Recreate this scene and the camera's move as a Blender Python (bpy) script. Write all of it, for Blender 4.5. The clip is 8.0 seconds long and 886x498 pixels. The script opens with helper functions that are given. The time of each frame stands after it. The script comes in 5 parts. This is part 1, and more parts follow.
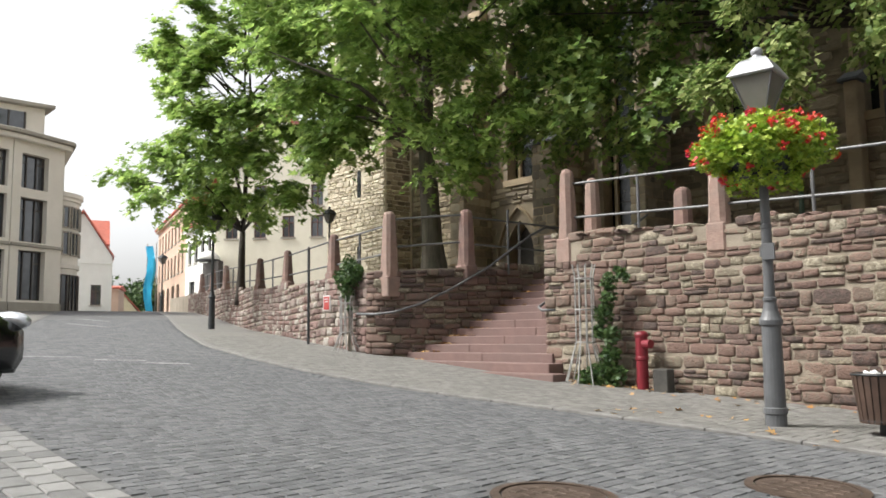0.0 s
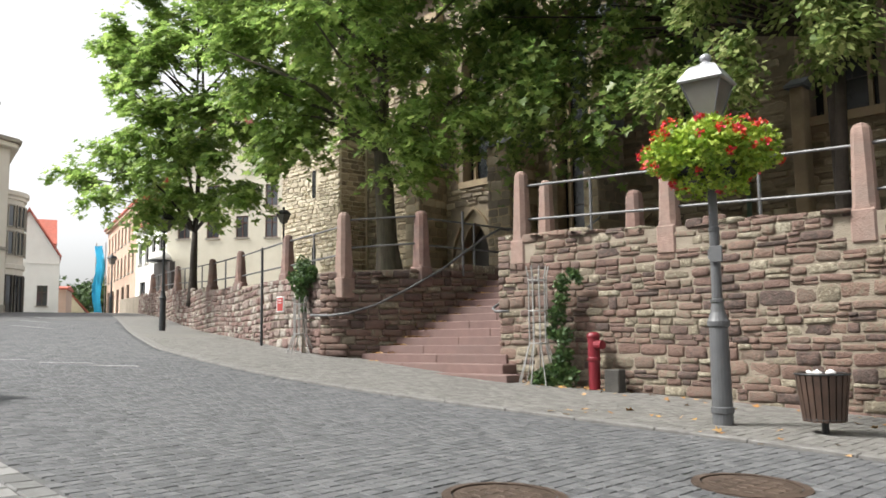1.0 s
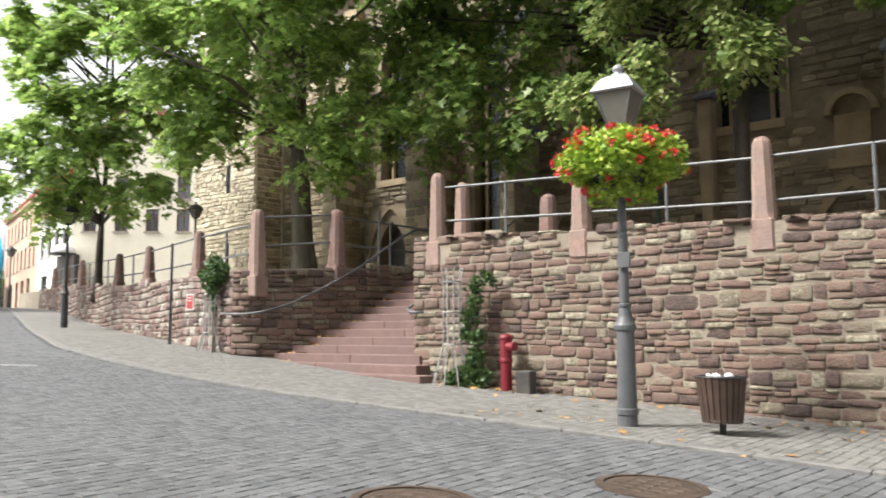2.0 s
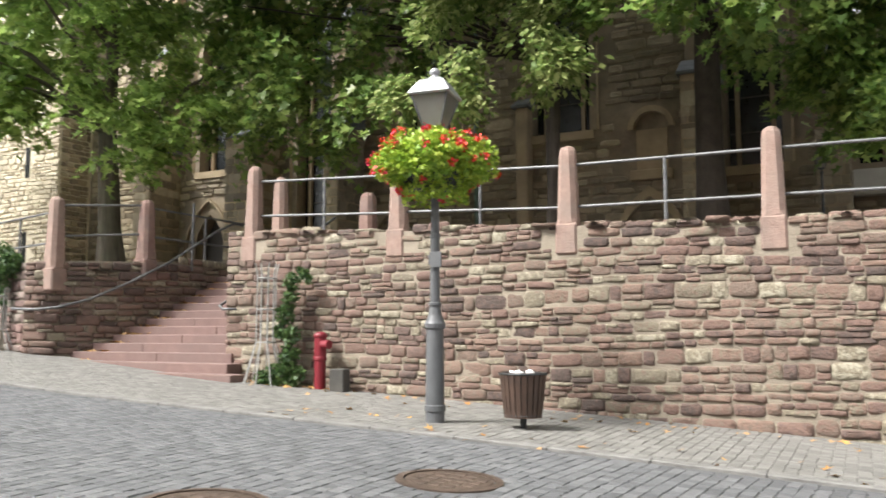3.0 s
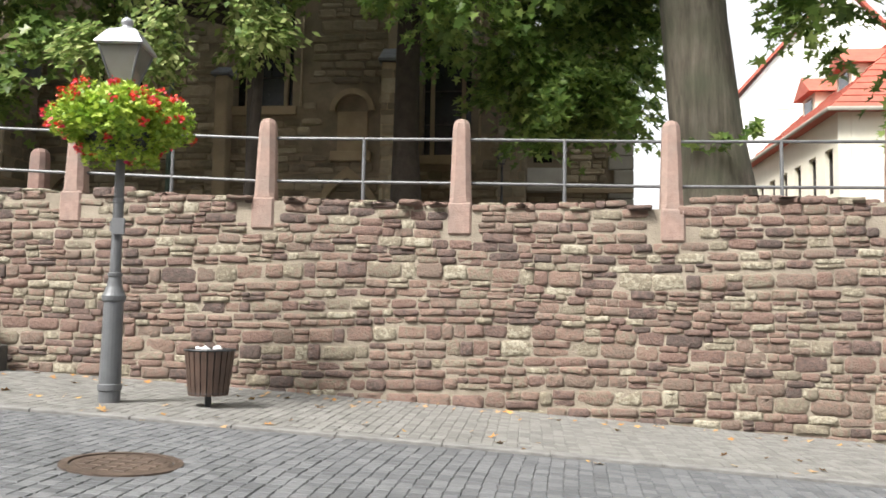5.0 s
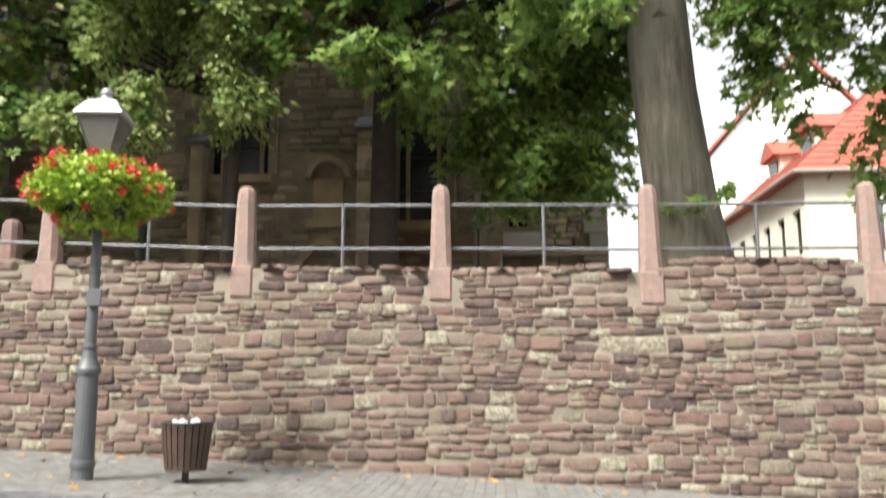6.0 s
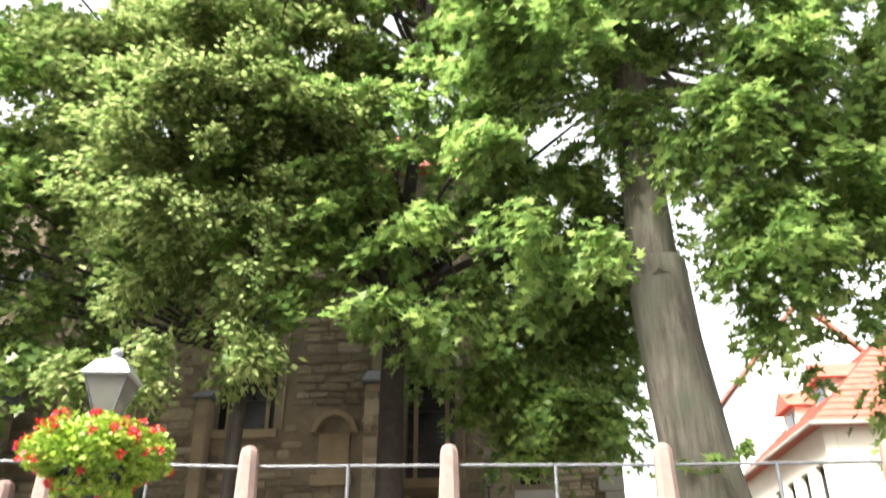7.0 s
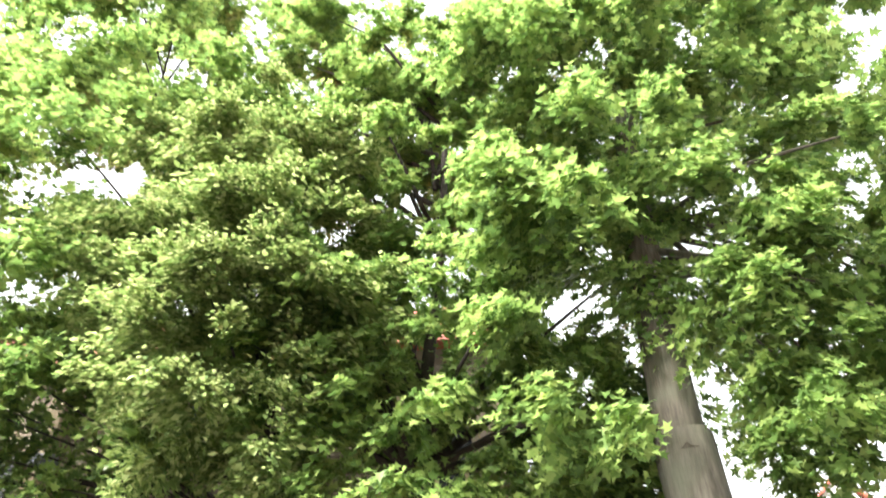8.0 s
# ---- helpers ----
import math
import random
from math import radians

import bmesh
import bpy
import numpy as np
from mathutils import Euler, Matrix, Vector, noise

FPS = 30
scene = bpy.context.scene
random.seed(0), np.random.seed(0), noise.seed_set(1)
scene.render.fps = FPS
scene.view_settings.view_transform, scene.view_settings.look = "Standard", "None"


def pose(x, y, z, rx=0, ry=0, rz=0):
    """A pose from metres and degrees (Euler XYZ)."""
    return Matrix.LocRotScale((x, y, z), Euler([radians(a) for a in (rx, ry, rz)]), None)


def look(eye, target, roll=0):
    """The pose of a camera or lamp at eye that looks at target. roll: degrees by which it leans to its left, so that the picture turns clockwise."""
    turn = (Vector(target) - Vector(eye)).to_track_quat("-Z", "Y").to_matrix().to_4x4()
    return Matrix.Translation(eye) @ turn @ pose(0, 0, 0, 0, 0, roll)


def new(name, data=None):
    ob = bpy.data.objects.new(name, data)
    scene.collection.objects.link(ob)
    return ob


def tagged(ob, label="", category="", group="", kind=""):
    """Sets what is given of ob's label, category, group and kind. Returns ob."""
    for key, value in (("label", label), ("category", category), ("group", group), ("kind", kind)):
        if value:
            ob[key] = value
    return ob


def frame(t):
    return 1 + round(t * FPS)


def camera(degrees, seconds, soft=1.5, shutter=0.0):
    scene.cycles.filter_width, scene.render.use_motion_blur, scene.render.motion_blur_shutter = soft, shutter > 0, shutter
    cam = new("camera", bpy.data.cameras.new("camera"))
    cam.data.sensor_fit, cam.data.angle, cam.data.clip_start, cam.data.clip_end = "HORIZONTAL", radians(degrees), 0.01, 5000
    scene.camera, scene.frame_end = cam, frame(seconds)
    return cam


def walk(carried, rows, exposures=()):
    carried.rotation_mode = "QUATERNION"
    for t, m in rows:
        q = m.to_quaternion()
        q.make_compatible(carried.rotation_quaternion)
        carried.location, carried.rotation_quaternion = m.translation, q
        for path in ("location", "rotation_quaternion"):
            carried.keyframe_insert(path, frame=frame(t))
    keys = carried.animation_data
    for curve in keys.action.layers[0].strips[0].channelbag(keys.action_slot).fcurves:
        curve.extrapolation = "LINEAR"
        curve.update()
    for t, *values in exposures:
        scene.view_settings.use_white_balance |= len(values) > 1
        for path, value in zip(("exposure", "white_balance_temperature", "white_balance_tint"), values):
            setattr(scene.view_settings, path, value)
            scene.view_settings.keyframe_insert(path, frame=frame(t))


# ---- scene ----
EXPO = 0.95
cam = camera(57.02, 8.0, soft=1.6, shutter=0.35)
# seconds, x, y, z, yaw, pitch, roll: the camera turns with the body and sways a little
TURNS = [
    (0, -0.046, -0.206, 1.199, 48.26, 6.15, -0.61),
    (0.5, -0.041, -0.209, 1.200, 46.63, 6.15, -0.60),
    (1, -0.026, -0.195, 1.204, 45.15, 6.18, -0.74),
    (1.2, -0.013, -0.191, 1.201, 44.60, 6.21, -0.61),
    (2.3, 0.013, -0.166, 1.250, 35.86, 5.96, -0.31),
    (2.5, 0.052, -0.148, 1.248, 33.16, 5.96, -0.34),
    (3, 0.114, -0.086, 1.233, 27.16, 5.88, -0.05),
    (3.5, 0.142, -0.054, 1.222, 22.07, 5.55, 0.74),
    (4, 0.131, -0.015, 1.216, 15.00, 5.15, 1.47),
    (4.5, 0.121, -0.005, 1.213, 8.94, 4.66, 1.14),
    (4.7, 0.109, -0.005, 1.212, 7.37, 4.50, 1.29),
    (5.8, -0.019, 0.020, 1.189, 3.99, 6.19, -0.10),
    (6, -0.022, 0.023, 1.219, 4.01, 9.13, -0.09),
    (6.5, -0.017, 0.046, 1.272, 4.22, 18.73, -0.01),
    (7, -0.017, 0.049, 1.328, 4.60, 26.51, -0.12),
    (7.5, -0.049, 0.061, 1.373, 4.95, 33.19, -0.33),
    (8, -0.048, 0.058, 1.358, 5.86, 38.62, -0.46),
]
walk(cam, [(t, pose(x, y, z, 90 + p, 0, w) @ pose(0, 0, 0, 0, 0, r)) for t, x, y, z, w, p, r in TURNS],
     exposures=[(0.0, EXPO - 0.1), (1.2, EXPO), (2.5, EXPO + 0.35), (3.5, EXPO + 0.4), (4.7, EXPO + 0.32), (6.0, EXPO + 0.35), (6.5, EXPO + 0.7), (7.0, EXPO + 1.2), (8.0, EXPO + 1.5)])

# ---- world and sun: bright hazy sky, soft hazy sun over the added houses behind ----
world = bpy.data.worlds.new("sky")
scene.world = world
world.use_nodes = True
wn, wl = world.node_tree.nodes, world.node_tree.links
sky = wn.new("ShaderNodeTexSky")
sky.sky_type, sky.sun_disc = "NISHITA", False
sky.sun_elevation, sky.sun_rotation = radians(51), radians(218)
sky.air_density, sky.dust_density = 1.0, 4.0
hsv = wn.new("ShaderNodeHueSaturation")
hsv.inputs["Saturation"].default_value = 0.10
hsv.inputs["Value"].default_value = 1.0
wl.new(sky.outputs[0], hsv.inputs["Color"])
wl.new(hsv.outputs[0], wn["Background"].inputs[0])
wn["Background"].inputs[1].default_value = 0.15
sun = new("sun", bpy.data.lights.new("sun", "SUN"))
sun.data.energy, sun.data.angle, sun.data.color = 2.7, radians(12), (1.0, 0.97, 0.91)
sun.matrix_world = look((-19, -24, 38), (0, 0, 0))


# ---- materials ----
def mat(name, cols, scale=6.0, rough=0.8, bump=0.2, bump_scale=None, metal=0.0, stops=None, vary="", detail=6.0,
        stain=None, stain_scale=0.6, spec=0.5, trans=0.0, stretch=1.0):
    m = bpy.data.materials.new(name)
    m.use_nodes = True
    n, l = m.node_tree.nodes, m.node_tree.links
    b = n["Principled BSDF"]
    tc = n.new("ShaderNodeTexCoord")
    nz = n.new("ShaderNodeTexNoise")
    nz.inputs["Scale"].default_value, nz.inputs["Detail"].default_value, nz.inputs["Roughness"].default_value = scale, detail, 0.65
    coord = tc.outputs["Object"]
    if stretch != 1.0:
        mp = n.new("ShaderNodeMapping")
        mp.inputs["Scale"].default_value = (1, 1, stretch)
        l.new(coord, mp.inputs["Vector"])
        coord = mp.outputs["Vector"]
    if vary and not trans:
        coord = n.new("ShaderNodeNewGeometry").outputs["Position"]
    l.new(coord, nz.inputs["Vector"])
    rp = n.new("ShaderNodeValToRGB")
    el = rp.color_ramp.elements
    stops = stops or [0.3 + 0.4 * i / max(1, len(cols) - 1) for i in range(len(cols))]
    while len(el) < len(cols):
        el.new(0.5)
    for e, p, c in zip(el, stops, cols):
        e.position, e.color = p, (*c, 1)
    fac = nz.outputs["Fac"]
    if vary:
        src = n.new("ShaderNodeObjectInfo").outputs["Random"] if vary == "object" else n.new("ShaderNodeNewGeometry").outputs["Random Per Island"]
        mix = n.new("ShaderNodeMath")
        mix.operation = "MULTIPLY_ADD"
        l.new(nz.outputs["Fac"], mix.inputs[0])
        mix.inputs[1].default_value = 0.5 if trans else 0.9
        l.new(src, mix.inputs[2])
        sub = n.new("ShaderNodeMath")
        sub.operation = "SUBTRACT"
        l.new(mix.outputs[0], sub.inputs[0])
        sub.inputs[1].default_value = 0.25 if trans else 0.45
        fac = sub.outputs[0]
    l.new(fac, rp.inputs["Fac"])
    col = rp.outputs["Color"]
    geo = n.new("ShaderNodeNewGeometry")
    if stain:
        n2 = n.new("ShaderNodeTexNoise")
        n2.inputs["Scale"].default_value, n2.inputs["Detail"].default_value = stain_scale, 5
        l.new(geo.outputs["Position"], n2.inputs["Vector"])
        r2 = n.new("ShaderNodeValToRGB")
        r2.color_ramp.elements[0].position, r2.color_ramp.elements[1].position = 0.42, 0.68
        l.new(n2.outputs["Fac"], r2.inputs["Fac"])
        mx = n.new("ShaderNodeMix")
        mx.data_type, mx.blend_type = "RGBA", "MIX"
        l.new(r2.outputs["Color"], mx.inputs[0])
        l.new(col, mx.inputs[6])
        mx.inputs[7].default_value = (*stain, 1)
        sc = n.new("ShaderNodeMath")
        sc.operation = "MULTIPLY"
        l.new(r2.outputs["Color"], sc.inputs[0])
        sc.inputs[1].default_value = 0.6
        l.new(sc.outputs[0], mx.inputs[0])
        col = mx.outputs[2]
    l.new(col, b.inputs["Base Color"])
    b.inputs["Roughness"].default_value, b.inputs["Metallic"].default_value = rough, metal
    b.inputs["Specular IOR Level"].default_value = spec
    if bump:
        bp = n.new("ShaderNodeBump")
        bp.inputs["Strength"].default_value, bp.inputs["Distance"].default_value = bump, 0.02
        n3 = n.new("ShaderNodeTexNoise")
        n3.inputs["Scale"].default_value, n3.inputs["Detail"].default_value = bump_scale or scale * 4, 5
        l.new(coord if stretch != 1.0 else geo.outputs["Position"], n3.inputs["Vector"])
        l.new(n3.outputs["Fac"], bp.inputs["Height"])
        l.new(bp.outputs["Normal"], b.inputs["Normal"])
    if trans:
        tr = n.new("ShaderNodeBsdfTranslucent")
        l.new(col, tr.inputs["Color"])
        ms = n.new("ShaderNodeMixShader")
        ms.inputs[0].default_value = trans
        l.new(b.outputs[0], ms.inputs[1])
        l.new(tr.outputs[0], ms.inputs[2])
        l.new(ms.outputs[0], n["Material Output"].inputs["Surface"])
    return m


STONE = [(0.076, 0.057, 0.049), (0.122, 0.083, 0.070), (0.171, 0.108, 0.086), (0.146, 0.114, 0.090), (0.204, 0.131, 0.102), (0.175, 0.153, 0.114), (0.223, 0.190, 0.136), (0.323, 0.297, 0.228)]
STONE_AT = [0.0, 0.14, 0.36, 0.52, 0.68, 0.84, 0.96, 1.0]
M_STONE = mat("sandstone", STONE, 16, 0.92, 0.9, 34, stops=STONE_AT, vary="object")
M_STONE_J = mat("sandstone_rest", STONE, 16, 0.92, 0.9, 34, stops=STONE_AT, vary="island")
STONE_L = [(0.095, 0.066, 0.058), (0.15, 0.098, 0.085), (0.20, 0.125, 0.108), (0.19, 0.148, 0.13), (0.24, 0.185, 0.16), (0.25, 0.22, 0.19), (0.31, 0.28, 0.24), (0.38, 0.35, 0.31)]
M_STONE_L = mat("mixed_rubble", STONE_L, 14, 0.92, 0.9, 34, stops=STONE_AT, vary="island")
M_MORTAR = mat("mortar", [(0.23, 0.195, 0.15), (0.35, 0.305, 0.24)], 3, 0.95, 0.6, 40, stain=(0.17, 0.142, 0.112))
M_POST = mat("red_sandstone", [(0.235, 0.155, 0.128), (0.335, 0.235, 0.195)], 9, 0.9, 0.6, 50, stain=(0.22, 0.175, 0.15), stain_scale=4)
M_POST_OLD = mat("weathered_sandstone", [(0.17, 0.10, 0.085), (0.27, 0.18, 0.15)], 6, 0.9, 0.35, 60, stain=(0.16, 0.13, 0.12), stain_scale=3)
M_STEP = mat("red_step", [(0.145, 0.092, 0.083), (0.20, 0.128, 0.114)], 4, 0.85, 0.25, 50, stain=(0.15, 0.105, 0.095), stain_scale=1.4)
M_RAIL = mat("galvanised_rail", [(0.10, 0.102, 0.105), (0.165, 0.168, 0.172)], 9, 0.55, 0.05, metal=0.35)
M_IRON = mat("grey_iron_paint", [(0.085, 0.089, 0.094), (0.12, 0.124, 0.13)], 5, 0.45, 0.06, 40)
M_IRON_D = mat("dark_iron_paint", [(0.02, 0.024, 0.026), (0.04, 0.045, 0.05)], 5, 0.5, 0.06, 40)
M_ZINC = mat("lantern_roof", [(0.30, 0.31, 0.33), (0.42, 0.43, 0.45)], 5, 0.35, 0.05, metal=0.3)
M_COBBLE = mat("granite_sett", [(0.082, 0.085, 0.089), (0.107, 0.110, 0.115), (0.138, 0.141, 0.145)], 9, 0.72, 0.3, 60, stops=[0.1, 0.5, 0.95], vary="object")
M_COBBLE_J = mat("granite_setts", [(0.082, 0.085, 0.089), (0.107, 0.110, 0.115), (0.138, 0.141, 0.145)], 9, 0.72, 0.3, 60, stops=[0.1, 0.5, 0.95], vary="island")
M_SETT = mat("pavement_setts", [(0.13, 0.126, 0.117), (0.16, 0.155, 0.144), (0.192, 0.187, 0.174)], 9, 0.8, 0.3, 60, stops=[0.1, 0.5, 0.95], vary="island")
M_GUTTER = mat("gutter_stone", [(0.13, 0.13, 0.127), (0.19, 0.19, 0.185), (0.25, 0.247, 0.24)], 9, 0.7, 0.3, 60, stops=[0.1, 0.5, 0.95], vary="island")
M_JOINT = mat("joint_sand", [(0.045, 0.043, 0.04), (0.085, 0.08, 0.07)], 5, 0.95, 0.5, 50)
M_ROAD = mat("road_far", [(0.07, 0.071, 0.073), (0.105, 0.106, 0.108)], 3.5, 0.75, 0.6, 9, stain=(0.11, 0.11, 0.108), stain_scale=0.3)
M_PAVE = mat("pavement_far", [(0.125, 0.122, 0.115), (0.175, 0.17, 0.16)], 4, 0.85, 0.5, 12, stain=(0.18, 0.17, 0.15), stain_scale=0.4)
M_KERB = mat("kerb_stone", [(0.12, 0.115, 0.11), (0.20, 0.195, 0.185)], 6, 0.8, 0.3, 40)
M_EARTH = mat("earth", [(0.09, 0.07, 0.05), (0.15, 0.12, 0.09)], 3, 0.95, 0.6, 15)
M_CHURCH = mat("church_stone", [(0.17, 0.138, 0.10), (0.26, 0.212, 0.152), (0.35, 0.285, 0.20)], 1.4, 0.92, 0.7, 7, stain=(0.12, 0.10, 0.08), stain_scale=0.5)
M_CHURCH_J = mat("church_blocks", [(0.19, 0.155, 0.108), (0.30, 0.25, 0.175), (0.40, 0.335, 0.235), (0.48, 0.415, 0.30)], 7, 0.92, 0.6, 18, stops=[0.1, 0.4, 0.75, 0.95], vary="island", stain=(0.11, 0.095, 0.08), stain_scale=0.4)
# tower stone kept paler than the nave: sunlight on its front put into the colour
M_TOWER_J = mat("tower_rubble_lit", [(0.46, 0.40, 0.305), (0.60, 0.53, 0.41), (0.68, 0.615, 0.49)], 9, 0.92, 0.6, 18, stops=[0.1, 0.5, 0.95], vary="island")
M_DRESSED = mat("dressed_stone", [(0.32, 0.25, 0.16), (0.44, 0.35, 0.23)], 2.5, 0.9, 0.4, 14, stain=(0.16, 0.13, 0.10), stain_scale=0.8)
M_COPPER = mat("green_copper", [(0.07, 0.12, 0.09), (0.12, 0.18, 0.14)], 4, 0.6, 0.1, 20)
M_SLATE = mat("slate", [(0.10, 0.11, 0.125), (0.17, 0.18, 0.20)], 6, 0.6, 0.3, 20)
M_GLASS_D = mat("leaded_glass", [(0.010, 0.012, 0.014), (0.022, 0.025, 0.028)], 8, 0.25, 0.15, 9)
M_BARK = mat("bark", [(0.055, 0.047, 0.036), (0.115, 0.10, 0.077), (0.175, 0.156, 0.122)], 11, 0.95, 1.0, 16, stain=(0.085, 0.095, 0.06), stain_scale=1.6, stretch=0.14)
M_BARK_D = mat("dark_bark", [(0.025, 0.02, 0.016), (0.055, 0.045, 0.036)], 5, 0.95, 0.8, 20)
M_LEAF = mat("maple_leaf", [(0.10, 0.175, 0.045), (0.20, 0.315, 0.08), (0.34, 0.44, 0.13)], 3, 0.36, 0, stops=[0.1, 0.5, 0.95], vary="island", trans=0.62, spec=0.6)
M_LEAF_P = mat("plane_leaf", [(0.15, 0.245, 0.06), (0.255, 0.385, 0.095), (0.39, 0.51, 0.15)], 3, 0.36, 0, stops=[0.1, 0.5, 0.95], vary="island", trans=0.62, spec=0.6)
M_LEAF_L = mat("lime_leaf", [(0.12, 0.19, 0.052), (0.26, 0.34, 0.105), (0.46, 0.51, 0.22)], 3, 0.55, 0, stops=[0.1, 0.55, 0.95], vary="island", trans=0.5, spec=0.3)
M_LEAF_V = mat("vine_leaf", [(0.035, 0.075, 0.025), (0.06, 0.115, 0.035), (0.10, 0.16, 0.05)], 3, 0.5, 0, stops=[0.1, 0.5, 0.95], vary="island", trans=0.3, spec=0.35)
M_PLASTER = mat("cream_plaster", [(0.70, 0.67, 0.55), (0.78, 0.75, 0.63)], 1.2, 0.9, 0.15, 30)
M_PLASTER_W = mat("pale_plaster", [(0.72, 0.73, 0.69), (0.79, 0.80, 0.76)], 1.2, 0.9, 0.15, 30)
M_PLASTER_P = mat("pink_plaster", [(0.52, 0.37, 0.28), (0.60, 0.44, 0.34)], 1.2, 0.9, 0.15, 30)
M_PLASTER_Y = mat("yellow_plaster", [(0.62, 0.55, 0.36), (0.70, 0.63, 0.42)], 1.2, 0.9, 0.15, 30)
M_LIMESTONE = mat("limestone_cladding", [(0.68, 0.65, 0.575), (0.76, 0.73, 0.655)], 0.9, 0.8, 0.12, 20)
M_TRIM = mat("grey_stone_trim", [(0.30, 0.28, 0.24), (0.38, 0.36, 0.31)], 2, 0.8, 0.1, 20)
M_TILE = mat("red_roof_tile", [(0.33, 0.075, 0.05), (0.47, 0.13, 0.085)], 3, 0.8, 0.4, 10, stain=(0.30, 0.10, 0.07))
M_FRAME_D = mat("dark_window_frame", [(0.035, 0.03, 0.027), (0.055, 0.048, 0.042)], 5, 0.5, 0.03)
M_FRAME_R = mat("brown_window_frame", [(0.11, 0.055, 0.045), (0.15, 0.08, 0.065)], 5, 0.6, 0.03)
M_FRAME_W = mat("white_window_frame", [(0.70, 0.70, 0.68), (0.78, 0.78, 0.76)], 5, 0.5, 0.03)
M_PANE = mat("window_pane", [(0.035, 0.042, 0.05), (0.09, 0.10, 0.115)], 0.8, 0.05, 0, spec=1.0)
M_RED = mat("red_hydrant_paint", [(0.15, 0.010, 0.018), (0.20, 0.016, 0.026)], 5, 0.4, 0.05, 40)
M_SLAT = mat("brown_slat", [(0.045, 0.027, 0.02), (0.085, 0.052, 0.038)], 5, 0.5, 0.1, 60)
M_RUST = mat("manhole_iron", [(0.05, 0.035, 0.027), (0.12, 0.085, 0.065)], 7, 0.65, 0.4, 40, metal=0.3)
M_BLUE = mat("blue_tarpaulin", [(0.02, 0.46, 0.80), (0.06, 0.56, 0.86)], 2, 0.5, 0.3, 4)
M_WHITE = mat("white_paint", [(0.70, 0.70, 0.70), (0.80, 0.80, 0.80)], 3, 0.5, 0)
M_WORN = mat("worn_paint", [(0.15, 0.15, 0.15), (0.42, 0.42, 0.42)], 12, 0.8, 0.3, 30, stops=[0.4, 0.6])
M_LEAFDRY = mat("fallen_leaf", [(0.35, 0.17, 0.04), (0.50, 0.30, 0.09), (0.40, 0.25, 0.12)], 4, 0.8, 0, vary="island")
M_PETAL = mat("red_petal", [(0.62, 0.035, 0.015), (0.74, 0.085, 0.035), (0.68, 0.05, 0.13)], 3, 0.55, 0, stops=[0.15, 0.55, 0.95], vary="island", trans=0.25)
M_BASKET_LEAF = mat("geranium_leaf", [(0.19, 0.32, 0.035), (0.35, 0.49, 0.06), (0.50, 0.61, 0.10)], 3, 0.5, 0, stops=[0.1, 0.5, 0.95], vary="island", trans=0.35)
M_FAR_TREE = mat("far_foliage", [(0.035, 0.07, 0.02), (0.08, 0.13, 0.04)], 0.8, 0.8, 0.5, 1.5, vary="island", trans=0.2)
M_WIRE = mat("grey_wire", [(0.26, 0.26, 0.25), (0.36, 0.36, 0.35)], 6, 0.5, 0, metal=0.4)
M_SIGN_RED = mat("red_sign", [(0.42, 0.05, 0.045), (0.5, 0.08, 0.07)], 4, 0.5, 0)
M_LANTERN = mat("frosted_glass", [(0.25, 0.245, 0.225), (0.34, 0.335, 0.31)], 2, 0.12, 0, trans=0.4)

# ---- ground heights: the street climbs towards -X ----
GX = (-400, -140, -100, -71.6, -54.6, -43, -34.4, -26, -18.5, -13.3, -11.8, -9.2, -7.2, -3.5, -0.75, 1.87, 8, 30, 400)
GZ = (3.9, 4.4, 4.25, 3.69, 3.10, 2.66, 2.16, 1.53, 1.15, 0.85, 0.71, 0.50, 0.385, 0.20, 0.05, -0.11, -0.47, -1.35, -3.0)
TERRACE = 2.45


def ground_z(x):
    return float(np.mean(np.interp((x - 0.8, x, x + 0.8), GX, GZ)))


KX = (-160, -60, -41, -28.5, -22, -16.7, -13.4, -11.5, -8.9, -6.5, -3.9, -1.7, 1, 30, 60)
KY = (58, 23.5, 16.9, 12.2, 9.7, 7.75, 6.98, 6.85, 6.95, 7.08, 7.18, 7.22, 7.27, 7.5, 7.6)
LX = (-160, -55, -40, -29, -22.5, -17, -13, -11)
LY = (51, 16.6, 11.6, 7.5, 5.0, 2.8, 0.2, -6)
WX = (-60, -34.4, -26, -18.5, -16, -13.3)
WY = (25.5, 16.6, 13.7, 11.2, 10.35, 9.65)
FRONT = 10.2


def kerb_y(x):
    return float(np.interp(x, KX, KY))


def wall_y(x):
    return FRONT if x > -12 else float(np.interp(x, WX, WY))


# ---- mesh helpers ----
def part(name, bm, material, parent=None, label="", smooth=False):
    me = bpy.data.meshes.new(name)
    bm.normal_update()
    bm.to_mesh(me)
    bm.free()
    me.materials.append(material)
    if smooth:
        me.shade_smooth()
    ob = new(name, me)
    if parent is not None:
        ob.parent = parent
    if label:
        ob["label"] = label
    return ob


def raw(name, verts, faces, material, parent=None, smooth=False):
    me = bpy.data.meshes.new(name)
    me.from_pydata([tuple(v) for v in verts], [], [tuple(f) for f in faces])
    me.materials.append(material)
    if smooth:
        me.shade_smooth()
    ob = new(name, me)
    if parent is not None:
        ob.parent = parent
    return ob


def empty(name, x=0, y=0, z=0, rz=0):
    ob = new(name)
    ob.matrix_world = pose(x, y, z, 0, 0, rz)
    return ob


